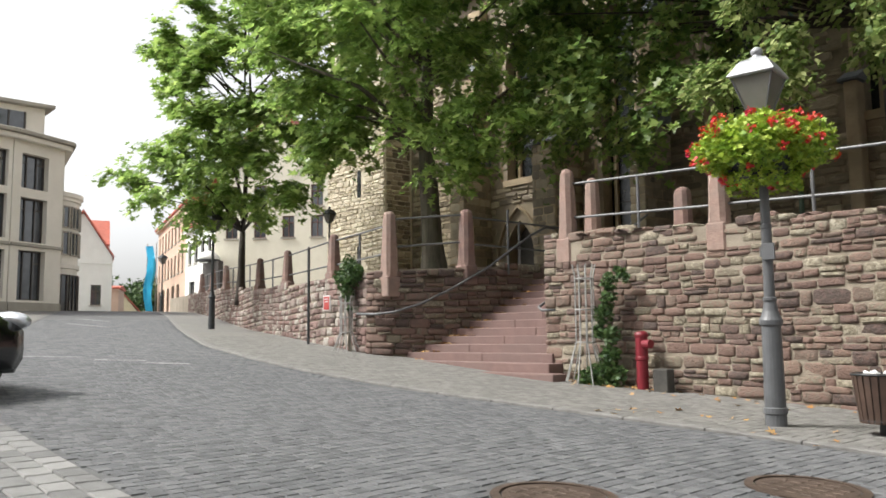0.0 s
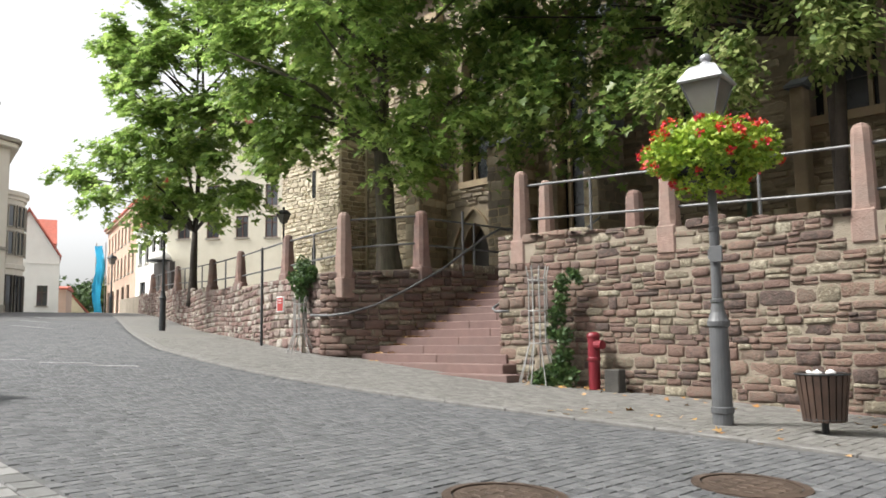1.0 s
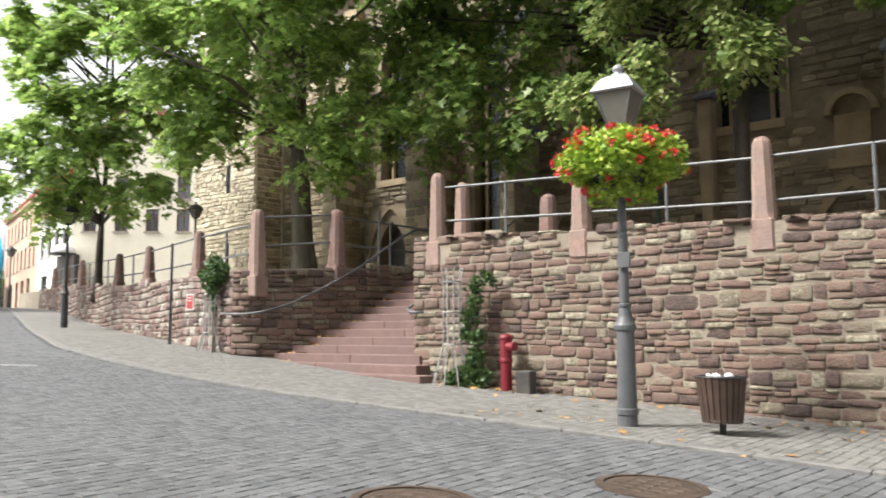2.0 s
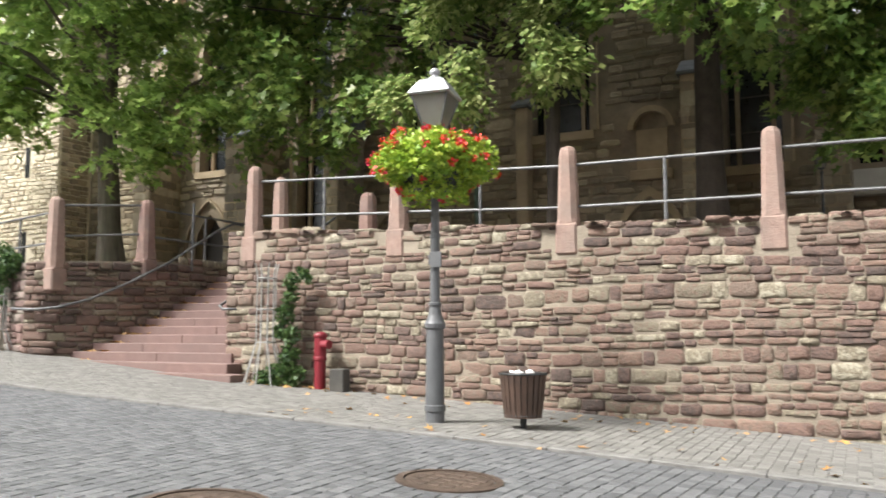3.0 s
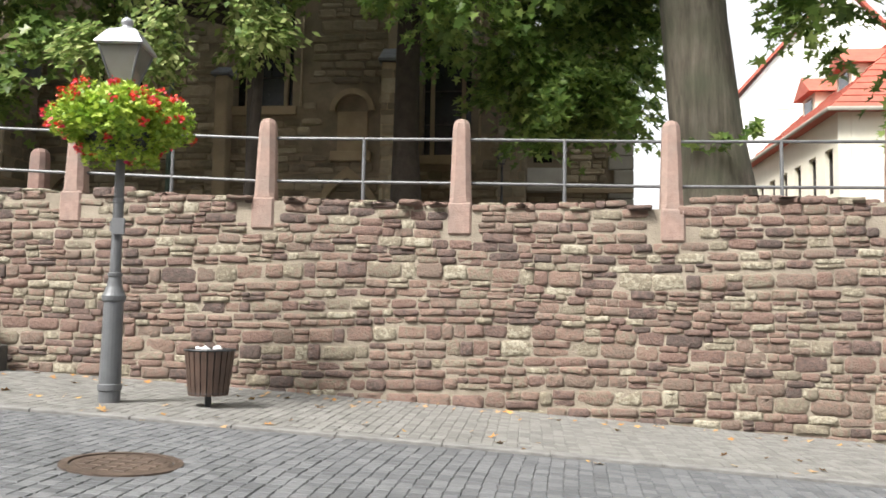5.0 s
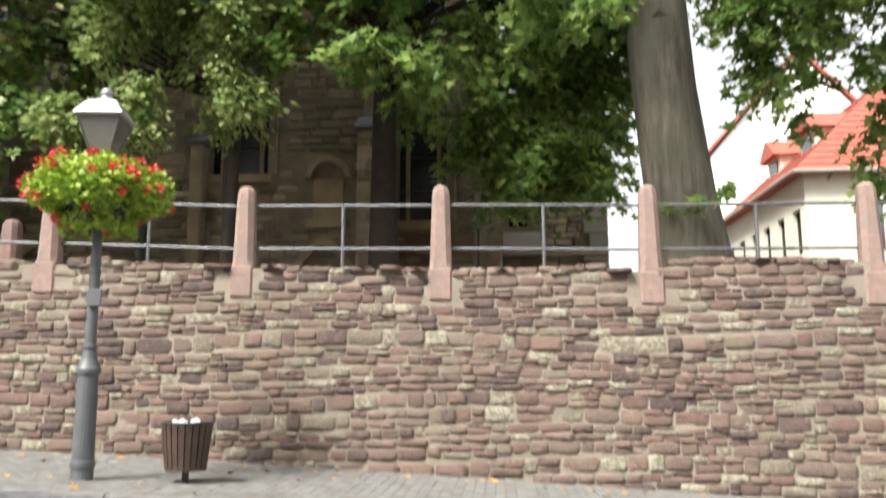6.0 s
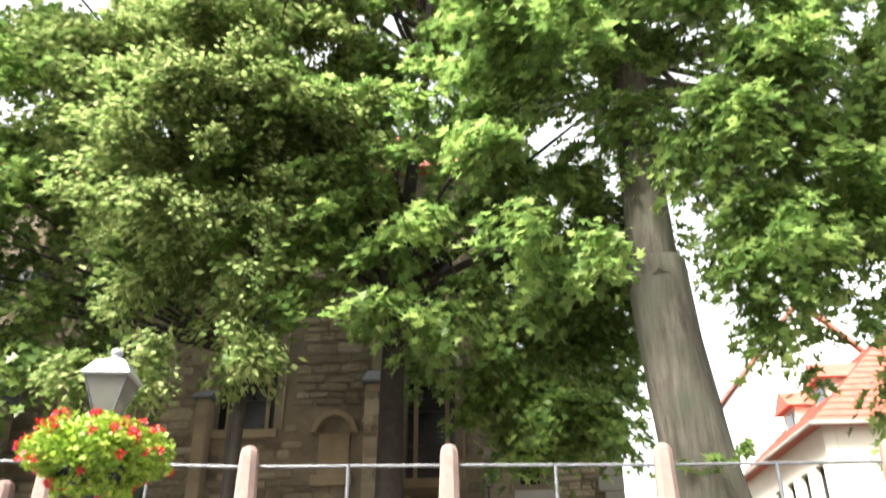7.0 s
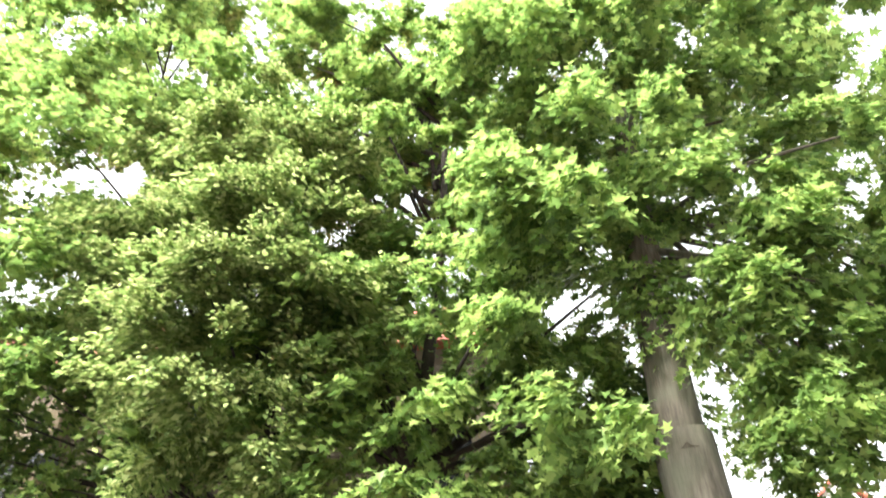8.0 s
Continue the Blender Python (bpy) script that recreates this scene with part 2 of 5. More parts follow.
def box(bm, x0, y0, z0, x1, y1, z1, bevel=0.0):
    r = bmesh.ops.create_cube(bm, size=1, matrix=Matrix.LocRotScale(((x0 + x1) / 2, (y0 + y1) / 2, (z0 + z1) / 2), None, (x1 - x0, y1 - y0, z1 - z0)))
    if bevel:
        es = {e for v in r["verts"] for e in v.link_edges}
        bmesh.ops.bevel(bm, geom=list(es), offset=bevel, segments=1, affect="EDGES")
    return bm


def boxed(x0, y0, z0, x1, y1, z1, bevel=0.0):
    return box(bmesh.new(), x0, y0, z0, x1, y1, z1, bevel)


def lathe(bm, prof, seg=20, cx=0, cy=0):
    """Turned shape from (radius, z) pairs."""
    rings = []
    for r, z in prof:
        rings.append([bm.verts.new((cx + r * math.cos(2 * math.pi * i / seg), cy + r * math.sin(2 * math.pi * i / seg), z)) for i in range(seg)])
    for a, b in zip(rings, rings[1:]):
        for i in range(seg):
            bm.faces.new((a[i], a[(i + 1) % seg], b[(i + 1) % seg], b[i]))
    bm.faces.new(rings[0][::-1])
    bm.faces.new(rings[-1])
    return bm


def tube(bm, pts, r0, r1=None, seg=8):
    """A tapered tube along points."""
    r1 = r0 if r1 is None else r1
    pts = [Vector(p) for p in pts]
    rings = []
    for i, p in enumerate(pts):
        d = (pts[min(i + 1, len(pts) - 1)] - pts[max(i - 1, 0)]).normalized()
        u = d.cross(Vector((0, 0, 1)) if abs(d.z) < 0.9 else Vector((1, 0, 0))).normalized()
        v = d.cross(u)
        r = r0 + (r1 - r0) * i / (len(pts) - 1)
        rings.append([bm.verts.new(p + r * (u * math.cos(2 * math.pi * k / seg) + v * math.sin(2 * math.pi * k / seg))) for k in range(seg)])
    for a, b in zip(rings, rings[1:]):
        for k in range(seg):
            bm.faces.new((a[k], a[(k + 1) % seg], b[(k + 1) % seg], b[k]))
    bm.faces.new(rings[0][::-1])
    bm.faces.new(rings[-1])
    return bm


def prism(bm, outline, y0, y1):
    """An outline of (x, z) pushed from y0 to y1."""
    a = [bm.verts.new((x, y0, z)) for x, z in outline]
    b = [bm.verts.new((x, y1, z)) for x, z in outline]
    bm.faces.new(a)
    bm.faces.new(b[::-1])
    for i in range(len(a)):
        j = (i + 1) % len(a)
        bm.faces.new((a[j], a[i], b[i], b[j]))
    bmesh.ops.recalc_face_normals(bm, faces=bm.faces)
    return bm


# ---- ground ----
def strip(name, xs, near, far, lift, material, rows=3):
    verts, faces = [], []
    for x in xs:
        a, b = near(x), far(x)
        for k in range(rows + 1):
            y = a + (b - a) * k / rows
            verts.append((x, y, ground_z(x) + lift))
    n = rows + 1
    for i in range(len(xs) - 1):
        for k in range(rows):
            faces.append((i * n + k, (i + 1) * n + k, (i + 1) * n + k + 1, i * n + k + 1))
    return raw(name, verts, faces, material)


gxs = [-2500, -900, -400, -250, -160] + [-140 + 4 * i for i in range(18)] + [-68 + i for i in range(100)] + [34, 45, 70, 120, 250, 400, 900, 2500]
ground = strip("ground", gxs, lambda x: -2500, lambda x: 2500, 0.0, M_ROAD, rows=40)
tagged(ground, "grey cobbled street ground sloping up the hill", "ground", kind="structure")
pxs = [-150 + 5 * i for i in range(18)] + [-60 + 0.5 * i for i in range(190)]
pavement = strip("pavement", pxs, lambda x: kerb_y(x) + 0.06, lambda x: wall_y(x) + 0.4, 0.02, M_PAVE, rows=2)
tagged(pavement, "pale grey sett pavement along the retaining wall", "pavement", kind="structure")
pavement_left = strip("pavement_opposite", [-150 + 5 * i for i in range(20)] + [-50 + i for i in range(39)], lambda x: float(np.interp(x, LX, LY)) - 30, lambda x: float(np.interp(x, LX, LY)), 0.015, M_PAVE, rows=2)
tagged(pavement_left, "pale paved forecourt across the street", "pavement", kind="structure")


# ---- retaining walls: mortar cores ----
def wall_top(x):
    return float(np.interp(x, (-60, -34, -26, -20, -16, -13.6, -13.2, -9.2, -8.6, -0.75, 1.9, 2.3, 4, 14), (4.35, 3.45, 2.95, 2.72, 2.62, 2.58, 2.6, 2.88, 2.86, 2.62, 2.60, 2.72, 2.70, 2.6)))


def core(name, xs, y_of, depth, top_of, label):
    verts, faces = [], []
    for x in xs:
        y = y_of(x)
        verts += [(x, y, ground_z(x) - 0.4), (x, y, top_of(x)), (x, y + depth, top_of(x)), (x, y + depth, ground_z(x) - 0.4)]
    for i in range(len(xs) - 1):
        a, b = 4 * i, 4 * i + 4
        for k in range(4):
            faces.append((a + k, b + k, b + (k + 1) % 4, a + (k + 1) % 4))
    e = 4 * (len(xs) - 1)
    faces += [(0, 1, 2, 3), (e + 3, e + 2, e + 1, e)]
    ob = raw(name, verts, faces, M_MORTAR)
    return tagged(ob, label, "wall", kind="structure")


STAIR_L, STAIR_R = -12.1, -9.15
wall_main = core("wall_main", [-9.1 + 0.35 * i for i in range(70)], lambda x: FRONT - 0.004, 0.5, lambda x: wall_top(x) - 0.06, "red and buff sandstone rubble retaining wall with pale mortar")
wall_lower = core("wall_upper_street", [-60 + 1.0 * i for i in range(46)] + [-14.4, -13.8, -13.4], lambda x: wall_y(x) + 0.008, 0.5, lambda x: wall_top(x) - 0.06, "mixed rubble retaining wall beside the climbing pavement")
CORNER = [(-13.45, 9.66), (-13.05, 9.78), (-12.62, 10.4), (-12.3, 11.1), (-12.14, 11.9), (-12.12, 14.6)]


def path_core(name, pts, depth, z0, top_of, label):
    """A wall core along a bent path, its thickness to the left of the way."""
    verts, faces = [], []
    for i, (x, y) in enumerate(pts):
        a, b = Vector(pts[max(i - 1, 0)]), Vector(pts[min(i + 1, len(pts) - 1)])
        d = (b - a).normalized()
        nx, ny = -d.y * depth, d.x * depth
        verts += [(x, y, z0), (x, y, top_of(x, y)), (x + nx, y + ny, top_of(x, y)), (x + nx, y + ny, z0)]
    for i in range(len(pts) - 1):
        a, b = 4 * i, 4 * i + 4
        for k in range(4):
            faces.append((a + k, b + k, b + (k + 1) % 4, a + (k + 1) % 4))
    e = 4 * (len(pts) - 1)
    faces += [(0, 1, 2, 3), (e + 3, e + 2, e + 1, e)]
    return tagged(raw(name, verts, faces, M_MORTAR), label, "wall", kind="structure")


def corner_top(x, y):
    return 2.60 + 0.05 * max(0, y - 10)


wall_corner = path_core("wall_corner", CORNER, 0.45, 0.2, lambda x, y: corner_top(x, y) - 0.05, "rounded rubble wall corner running up beside the stairs")


def side_core(name, x0, x1, y0, y1, top0, top1, label):
    verts = [(x0, y0, 0), (x1, y0, 0), (x1, y1, 0), (x0, y1, 0), (x0, y0, top0), (x1, y0, top0), (x1, y1, top1), (x0, y1, top1)]
    ob = raw(name, verts, [(3, 2, 1, 0), (4, 5, 6, 7), (0, 1, 5, 4), (1, 2, 6, 5), (2, 3, 7, 6), (3, 0, 4, 7)], M_MORTAR)
    return tagged(ob, label, "wall", kind="structure")


wall_stair_right = side_core("wall_stair_right", STAIR_R + 0.03, STAIR_R + 0.5, 10.3, 14.6, 2.80, 2.9, "rubble side wall of the stairs")

# ---- terrace behind the walls ----
tv, tf = [], []
txs = [-60 + 2 * i for i in range(61)]
for x in txs:
    h = max(TERRACE, wall_top(x) - 0.35) if x < -14 else TERRACE
    tv += [(x, wall_y(x) + 0.35 if not -14 < x < -8 else 14.2, h), (x, 60, h + 0.4)]
for i in range(len(txs) - 1):
    tf.append((2 * i, 2 * i + 2, 2 * i + 3, 2 * i + 1))
terrace = raw("ground_terrace", tv, tf, M_EARTH)
tagged(terrace, "bare earth church terrace above the wall", "ground", kind="structure")
fill = raw("terrace_landing", [(-14.2, 10.15, 2.4), (-12.4, 10.4, 2.4), (-12.4, 14.4, 2.44), (-14.2, 14.4, 2.44), (-8.7, 10.5, 2.44), (-7.8, 10.5, 2.44), (-7.8, 14.4, 2.44), (-8.7, 14.4, 2.44)], [(0, 1, 2, 3), (4, 5, 6, 7)], M_EARTH)
tagged(fill, "bare earth beside the stairs", "ground", kind="structure")

# ---- stairs ----
STEPS, RISE, GOING, Y0 = 13, 0.152, 0.30, 9.55
stairs = tagged(empty("stairs"), "worn red sandstone outdoor stairs between rubble walls", "stairs", kind="structure")
for i in range(STEPS):
    z1 = 0.60 + RISE * i
    y0 = Y0 + GOING * i
    xl = (-12.75, -13.0, -12.85, -12.6, -12.42, -12.35, -12.25)[min(i, 6)] + 0.02
    cut = [xl, xl + 1.3 + 0.45 * (i % 3), STAIR_R + (0.70, 0.36, 0.18, 0.02)[min(i, 3)]]
    for a, b in zip(cut, cut[1:]):
        if b - a > 0.1:
            part("step", boxed(a + 0.0015, y0, z1 - 0.4, b - 0.0015, y0 + GOING + 0.05, z1, 0.012), M_STEP, stairs)
part("landing", boxed(STAIR_L, Y0 + GOING * STEPS, 2.2, STAIR_R + 0.1, 15.5, 0.60 + RISE * (STEPS - 1) + 0.03, 0.01), M_STEP, stairs, "red sandstone landing")


# ---- posts and rails ----
def make_post(x, y, foot, top, w0=0.275, w1=0.22, material=M_POST, label="tapered red sandstone rail post with a rounded top"):
    post = tagged(empty("stone_post", x, y, foot), label, "post", "posts of the railing")
    h = top - foot
    neck = min(0.42, h * 0.3)
    part("foot", boxed(-w0 / 2 - 0.012, -w0 / 2 - 0.015, 0, w0 / 2 + 0.012, w0 / 2, neck, 0.025), material, post)
    bm = bmesh.new()
    rings = []
    for w, z, c in ((w0, neck - 0.003, 0.045), (w0 * 0.9 + w1 * 0.1, neck + 0.06, 0.06), (w1, h - 0.14, 0.06), (w1 * 0.93, h - 0.07, 0.06), (w1 * 0.7, h - 0.02, 0.05), (w1 * 0.35, h, 0.03)):
        a = w / 2
        c = min(c, a * 0.6)
        rings.append([bm.verts.new((px, py, z)) for px, py in ((-a + c, -a), (a - c, -a), (a, -a + c), (a, a - c), (a - c, a), (-a + c, a), (-a, a - c), (-a, -a + c))])
    for p, q in zip(rings, rings[1:]):
        for k in range(8):
            bm.faces.new((p[k], p[(k + 1) % 8], q[(k + 1) % 8], q[k]))
    bm.faces.new(rings[-1])
    bm.faces.new(rings[0][::-1])
    part("shaft", bm, material, post)
    return post


POSTS = [(-8.71, 2.38, 3.97), (-5.96, 2.34, 3.85), (-3.33, 2.26, 3.74), (-0.77, 2.2, 3.71), (1.86, 2.13, 3.67), (4.55, 2.1, 3.66), (7.2, 2.0, 3.6)]
for x, foot, top in POSTS:
    make_post(x, FRONT + 0.12, foot, top)
make_post(-8.95, 11.3, 2.42, 3.98, 0.28, 0.22, M_POST)
make_post(-9.0, 10.62, 2.7, 3.22, 0.16, 0.13, M_POST)
make_post(-7.7, 12.2, 2.44, 3.74, 0.3, 0.26, M_POST_OLD, "old sandstone post with a grey-blue weathered top")
make_post(-13.0, 9.9, 2.0, 3.74, 0.32, 0.24, M_POST)
make_post(-12.32, 11.4, 2.25, 3.84, 0.32, 0.25, M_POST_OLD, "weathered grey-red sandstone rail post")
LEFT_POSTS = [(-15.9, 0.15), (-20.6, 0.15), (-24.6, 0.15), (-28.4, 0.15), (-32.2, 0.15), (-36.5, 0.15), (-41, 0.15)]
for x, dy in LEFT_POSTS:
    make_post(x, wall_y(x) + 0.2, wall_top(x) - 0.3, wall_top(x) + 1.0, 0.29, 0.21, M_POST_OLD, "weathered brown sandstone rail post")


def make_rail(a, b, mid=True, name="railing", r=0.021):
    """Two bars between two places at wall top, with an upright halfway."""
    rail = tagged(empty(name), "grey galvanised two-bar railing between stone posts", "railing", "railings on the wall")
    a, b = Vector(a), Vector(b)
    for h in (0.275, 0.845):
        up = Vector((0, 0, h))
        part("bar", tube(bmesh.new(), [a + up, b + up], r), M_RAIL, rail)
    if mid:
        m = (a + b) / 2
        part("upright", tube(bmesh.new(), [m + Vector((0, 0, -0.15)), m + Vector((0, 0, 0.865))], 0.024), M_RAIL, rail)
    return rail


for (xa, fa, ta), (xb, fb, tb) in zip(POSTS, POSTS[1:]):
    make_rail((xa + 0.1, FRONT + 0.15, ta - 1.10), (xb - 0.1, FRONT + 0.15, tb - 1.10))
make_rail((-12.95, 9.95, 2.74), (-12.36, 11.3, 2.88), mid=False)
lp = [(-13.0, 9.9)] + [(x, wall_y(x) + 0.2) for x, _ in LEFT_POSTS]
for (xa, ya), (xb, yb) in zip(lp, lp[1:]):
    make_rail((xa - 0.1, ya, wall_top(xa)), (xb + 0.1, yb, wall_top(xb)))
make_rail((-12.32, 11.5, 2.85), (-12.3, 14.5, 2.85), mid=True)

# ---- street lamps ----
def make_lamp(x, y, iron, label):
    lamp = tagged(empty("street_lamp", x, y, ground_z(x) + 0.022, 8), label, "street lamp", "street lamps")
    lamp.scale = (0.9, 0.9, 0.925)
    part("base", lathe(bmesh.new(), [(0.118, 0), (0.118, 0.13), (0.132, 0.14), (0.132, 0.20), (0.118, 0.21), (0.107, 1.10), (0.128, 1.12), (0.132, 1.17), (0.115, 1.20), (0.088, 1.27), (0.07, 1.36), (0.07, 1.38), (0.08, 1.39), (0.08, 1.42), (0.062, 1.43)], 20), iron, lamp, smooth=False)
    part("shaft", lathe(bmesh.new(), [(0.062, 1.42), (0.058, 2.2), (0.064, 2.21), (0.064, 2.25), (0.055, 2.26), (0.047, 3.35), (0.06, 3.37), (0.06, 3.42), (0.035, 3.44), (0.035, 3.55)], 16), iron, lamp)
    lantern = part("lantern", lathe(bmesh.new(), [(0.12, 3.52), (0.13, 3.54), (0.13, 3.56), (0.11, 3.57)], 4), iron, lamp)
    # four sloping panes between corner bars
    zb, zt, rb, rt = 3.56, 3.96, 0.155, 0.335
    for k in range(4):
        a0, a1 = math.pi / 4 + k * math.pi / 2, math.pi / 4 + (k + 1) * math.pi / 2
        bm = bmesh.new()
        q = [(rb, a0, zb), (rb, a1, zb), (rt, a1, zt), (rt, a0, zt)]
        o = [bm.verts.new((r * math.cos(a), r * math.sin(a), z)) for r, a, z in q]
        i = [bm.verts.new(((r - 0.012) * math.cos(a), (r - 0.012) * math.sin(a), z)) for r, a, z in q]
        bm.faces.new(o)
        bm.faces.new(i[::-1])
        for e in range(4):
            bm.faces.new((o[e], i[e], i[(e + 1) % 4], o[(e + 1) % 4]))
        bmesh.ops.recalc_face_normals(bm, faces=bm.faces)
        part("pane", bm, M_LANTERN, lantern)
        part("corner_bar", tube(bmesh.new(), [(rb * math.cos(a0), rb * math.sin(a0), zb), (rt * math.cos(a0), rt * math.sin(a0), zt)], 0.014, seg=6), iron, lantern)
    bm = bmesh.new()
    rings = []
    for r, z in ((0.37, 3.955), (0.39, 3.975), (0.37, 4.0), (0.25, 4.13), (0.21, 4.16), (0.12, 4.19)):
        rings.append([bm.verts.new((r * math.cos(math.pi / 4 + k * math.pi / 2), r * math.sin(math.pi / 4 + k * math.pi / 2), z)) for k in range(4)])
    for p, q in zip(rings, rings[1:]):
        for k in range(4):
            bm.faces.new((p[k], p[(k + 1) % 4], q[(k + 1) % 4], q[k]))
    bm.faces.new(rings[0][::-1])
    bm.faces.new(rings[-1])
    part("roof", bm, M_ZINC if iron is M_IRON else iron, lantern, "pale metal lantern roof" if iron is M_IRON else "")
    part("finial", lathe(bmesh.new(), [(0.10, 4.17), (0.085, 4.21), (0.05, 4.22), (0.05, 4.24), (0.07, 4.26), (0.068, 4.30), (0.03, 4.33)], 14), M_ZINC if iron is M_IRON else iron, lantern, smooth=True)
    return lamp


LAMP = (-4.13, 7.99)
lamp = make_lamp(*LAMP, M_IRON, "grey iron street lamp with a four-sided lantern and flower basket")
make_lamp(-25.62, 12.21, M_IRON_D, "dark iron street lamp with a four-sided lantern")
make_lamp(-54.6, 22.6, M_IRON_D, "dark iron street lamp with a four-sided lantern")

# ---- foliage ----
LEAF_V = np.array([(0, -0.42, 0), (0.42, -0.40, 0.10), (0.20, -0.12, 0.02), (0.56, 0.14, 0.12), (0.17, 0.14, 0.02), (0, 0.62, -0.06), (-0.17, 0.14, 0.02), (-0.56, 0.14, 0.12), (-0.20, -0.12, 0.02), (-0.42, -0.40, 0.10)])
LEAF_T = np.array([(0, 2, 8), (2, 4, 8), (4, 6, 8), (0, 1, 2), (2, 3, 4), (4, 5, 6), (6, 7, 8), (8, 9, 0)])
OVAL_V = np.array([(0, -0.5, 0), (0.3, -0.05, 0.08), (0, 0.55, -0.02), (-0.3, -0.05, 0.08)])
OVAL_T = np.array([(0, 1, 2), (0, 2, 3)])


def leaf_mesh(name, centres, sizes, material, parent, rng, shape=(LEAF_V, LEAF_T), tilt=0.85, face=None, tip=None):
    """Leaves at centres; face and tip lean their upper sides and points that way."""
    n = len(centres)
    v0, t0 = shape
    yaw = rng.uniform(0, 2 * np.pi, n)
    nz = np.stack([rng.normal(0, tilt, n), rng.normal(0, tilt, n), np.ones(n)], 1)
    if face is not None:
        nz += face
    nz /= np.linalg.norm(nz, axis=1)[:, None]
    ref = np.stack([np.cos(yaw), np.sin(yaw), np.zeros(n)], 1)
    if tip is not None:
        ref = tip + 0.45 * ref
    ax = np.cross(ref, nz)
    ax /= np.linalg.norm(ax, axis=1)[:, None]
    ay = np.cross(nz, ax)
    v = (v0[None, :, 0:1] * ax[:, None, :] + v0[None, :, 1:2] * ay[:, None, :] + v0[None, :, 2:3] * nz[:, None, :]) * sizes[:, None, None] + centres[:, None, :]
    f = (t0[None] + (np.arange(n) * len(v0))[:, None, None]).reshape(-1, 3)
    me = bpy.data.meshes.new(name)
    me.vertices.add(n * len(v0))
    me.vertices.foreach_set("co", v.reshape(-1).astype(np.float32))
    me.loops.add(len(f) * 3)
    me.loops.foreach_set("vertex_index", f.reshape(-1).astype(np.int32))
    me.polygons.add(len(f))
    me.polygons.foreach_set("loop_start", np.arange(0, len(f) * 3, 3, dtype=np.int32))
    me.polygons.foreach_set("loop_total", np.full(len(f), 3, dtype=np.int32))
    me.update(calc_edges=True)
    me.materials.append(material)
    ob = new(name, me)
    ob.parent = parent
    return ob


def make_tree(x, y, z, r0, lean, fork, crown, clumps, leaves, size, bark, leaf, label, seed, extra=(), shape=(LEAF_V, LEAF_T), spread=0.62, limbs=16, bare=0.0, taper=0.62, leader=None, droop=0.45):
    """crown: centre x, y, z and half sizes, from the trunk's foot; extra: single clumps x, y, z, r."""
    rng = np.random.default_rng(seed)
    tree = tagged(empty("tree", x, y, z), label, "tree")
    cx, cy, cz, ax, ay, az = crown
    top = Vector((lean[0], lean[1], fork))
    bm = bmesh.new()
    pts = [(0, 0, -0.15), (0.02, 0, 0.25), (lean[0] * 0.3, lean[1] * 0.3, fork * 0.35), (lean[0] * 0.7, lean[1] * 0.7, fork * 0.7), tuple(top)]
    tube(bm, pts, r0, r0 * taper, 18)
    for v in bm.verts:
        k = noise.noise(Vector((v.co.x * 4 + seed, v.co.y * 4, v.co.z * 1.3))) * 0.16
        c = Vector((lean[0] * v.co.z / fork, lean[1] * v.co.z / fork, v.co.z))
        v.co += (v.co - c) * k
        if v.co.z < 0.3:
            v.co.x, v.co.y = v.co.x * 1.25, v.co.y * 1.25
    if leader:
        tube(bm, [top.lerp(Vector((0, 0, 0)), 0.08), top] + [Vector(p) for p in leader], r0 * taper * 1.0, r0 * 0.35, 18)
    bmesh.ops.recalc_face_normals(bm, faces=bm.faces)
    part("trunk", bm, bark, tree, smooth=True)
    cl = []
    while len(cl) < clumps:
        p = rng.uniform(-1, 1, 3)
        q = np.linalg.norm(p)
        if q > 1 or q < 0.35 and rng.random() < 0.7:
            continue
        if p[2] < -0.55 and rng.random() < 0.5:
            continue
        if bare and abs(cx + p[0] * ax - lean[0] * 0.8) < 1.0 and p[1] < 0.25 and cz + p[2] * az < bare:
            continue
        cl.append((cx + p[0] * ax, cy + p[1] * ay, cz + p[2] * az, rng.uniform(0.45, 1.1) * spread * min(ax, az) * 0.38))
    cl += [(ex, ey, ez, er) for ex, ey, ez, er in extra]
    bm = bmesh.new()
    tall = Vector((cx, cy, cz + az * 0.75))
    if not leader:
        tube(bm, [top, (top + tall) / 2 + Vector((0.25, 0.1, 0)), tall], r0 * taper * 0.88, r0 * 0.08, 10)
    order = rng.permutation(len(cl))[:limbs]
    for k in list(order) + list(range(clumps, len(cl), 7 if leader else 1)):
        c = Vector(cl[k][:3])
        if c.z < top.z + 0.4:
            up = [Vector(q[:3]) for q in cl if q[2] > c.z + 0.5]
            a = min(up, key=lambda q: (q - c).length)
            if (a - c).length < 1.1:
                tube(bm, [a, a.lerp(c, 0.5) + Vector((0.1, 0.1, 0.15)), c], 0.022, 0.008, 5)
            continue
        t = min(0.9, max(rng.uniform(0.0, 0.3) if leader else 0.0, (c.z - top.z) / max(0.1, tall.z - top.z) - 0.25))
        s = Vector(leader[0]).lerp(Vector(leader[-1]), t) if leader else top.lerp(tall, t)
        m = s.lerp(c, 0.5) + Vector((rng.normal(0, 0.2), rng.normal(0, 0.2), 0.25))
        tube(bm, [s, m, c], r0 * ((0.16 if leader else 0.30) - 0.12 * t), 0.012, 6)
    bmesh.ops.recalc_face_normals(bm, faces=bm.faces)
    part("limb", bm, bark, tree, smooth=True)
    w = np.array([c[3] ** 2 for c in cl])
    pick = rng.choice(len(cl), leaves, p=w / w.sum())
    cc = np.array(cl)
    # every clump is a handful of drooping sprays that reach outwards
    twigs = 7
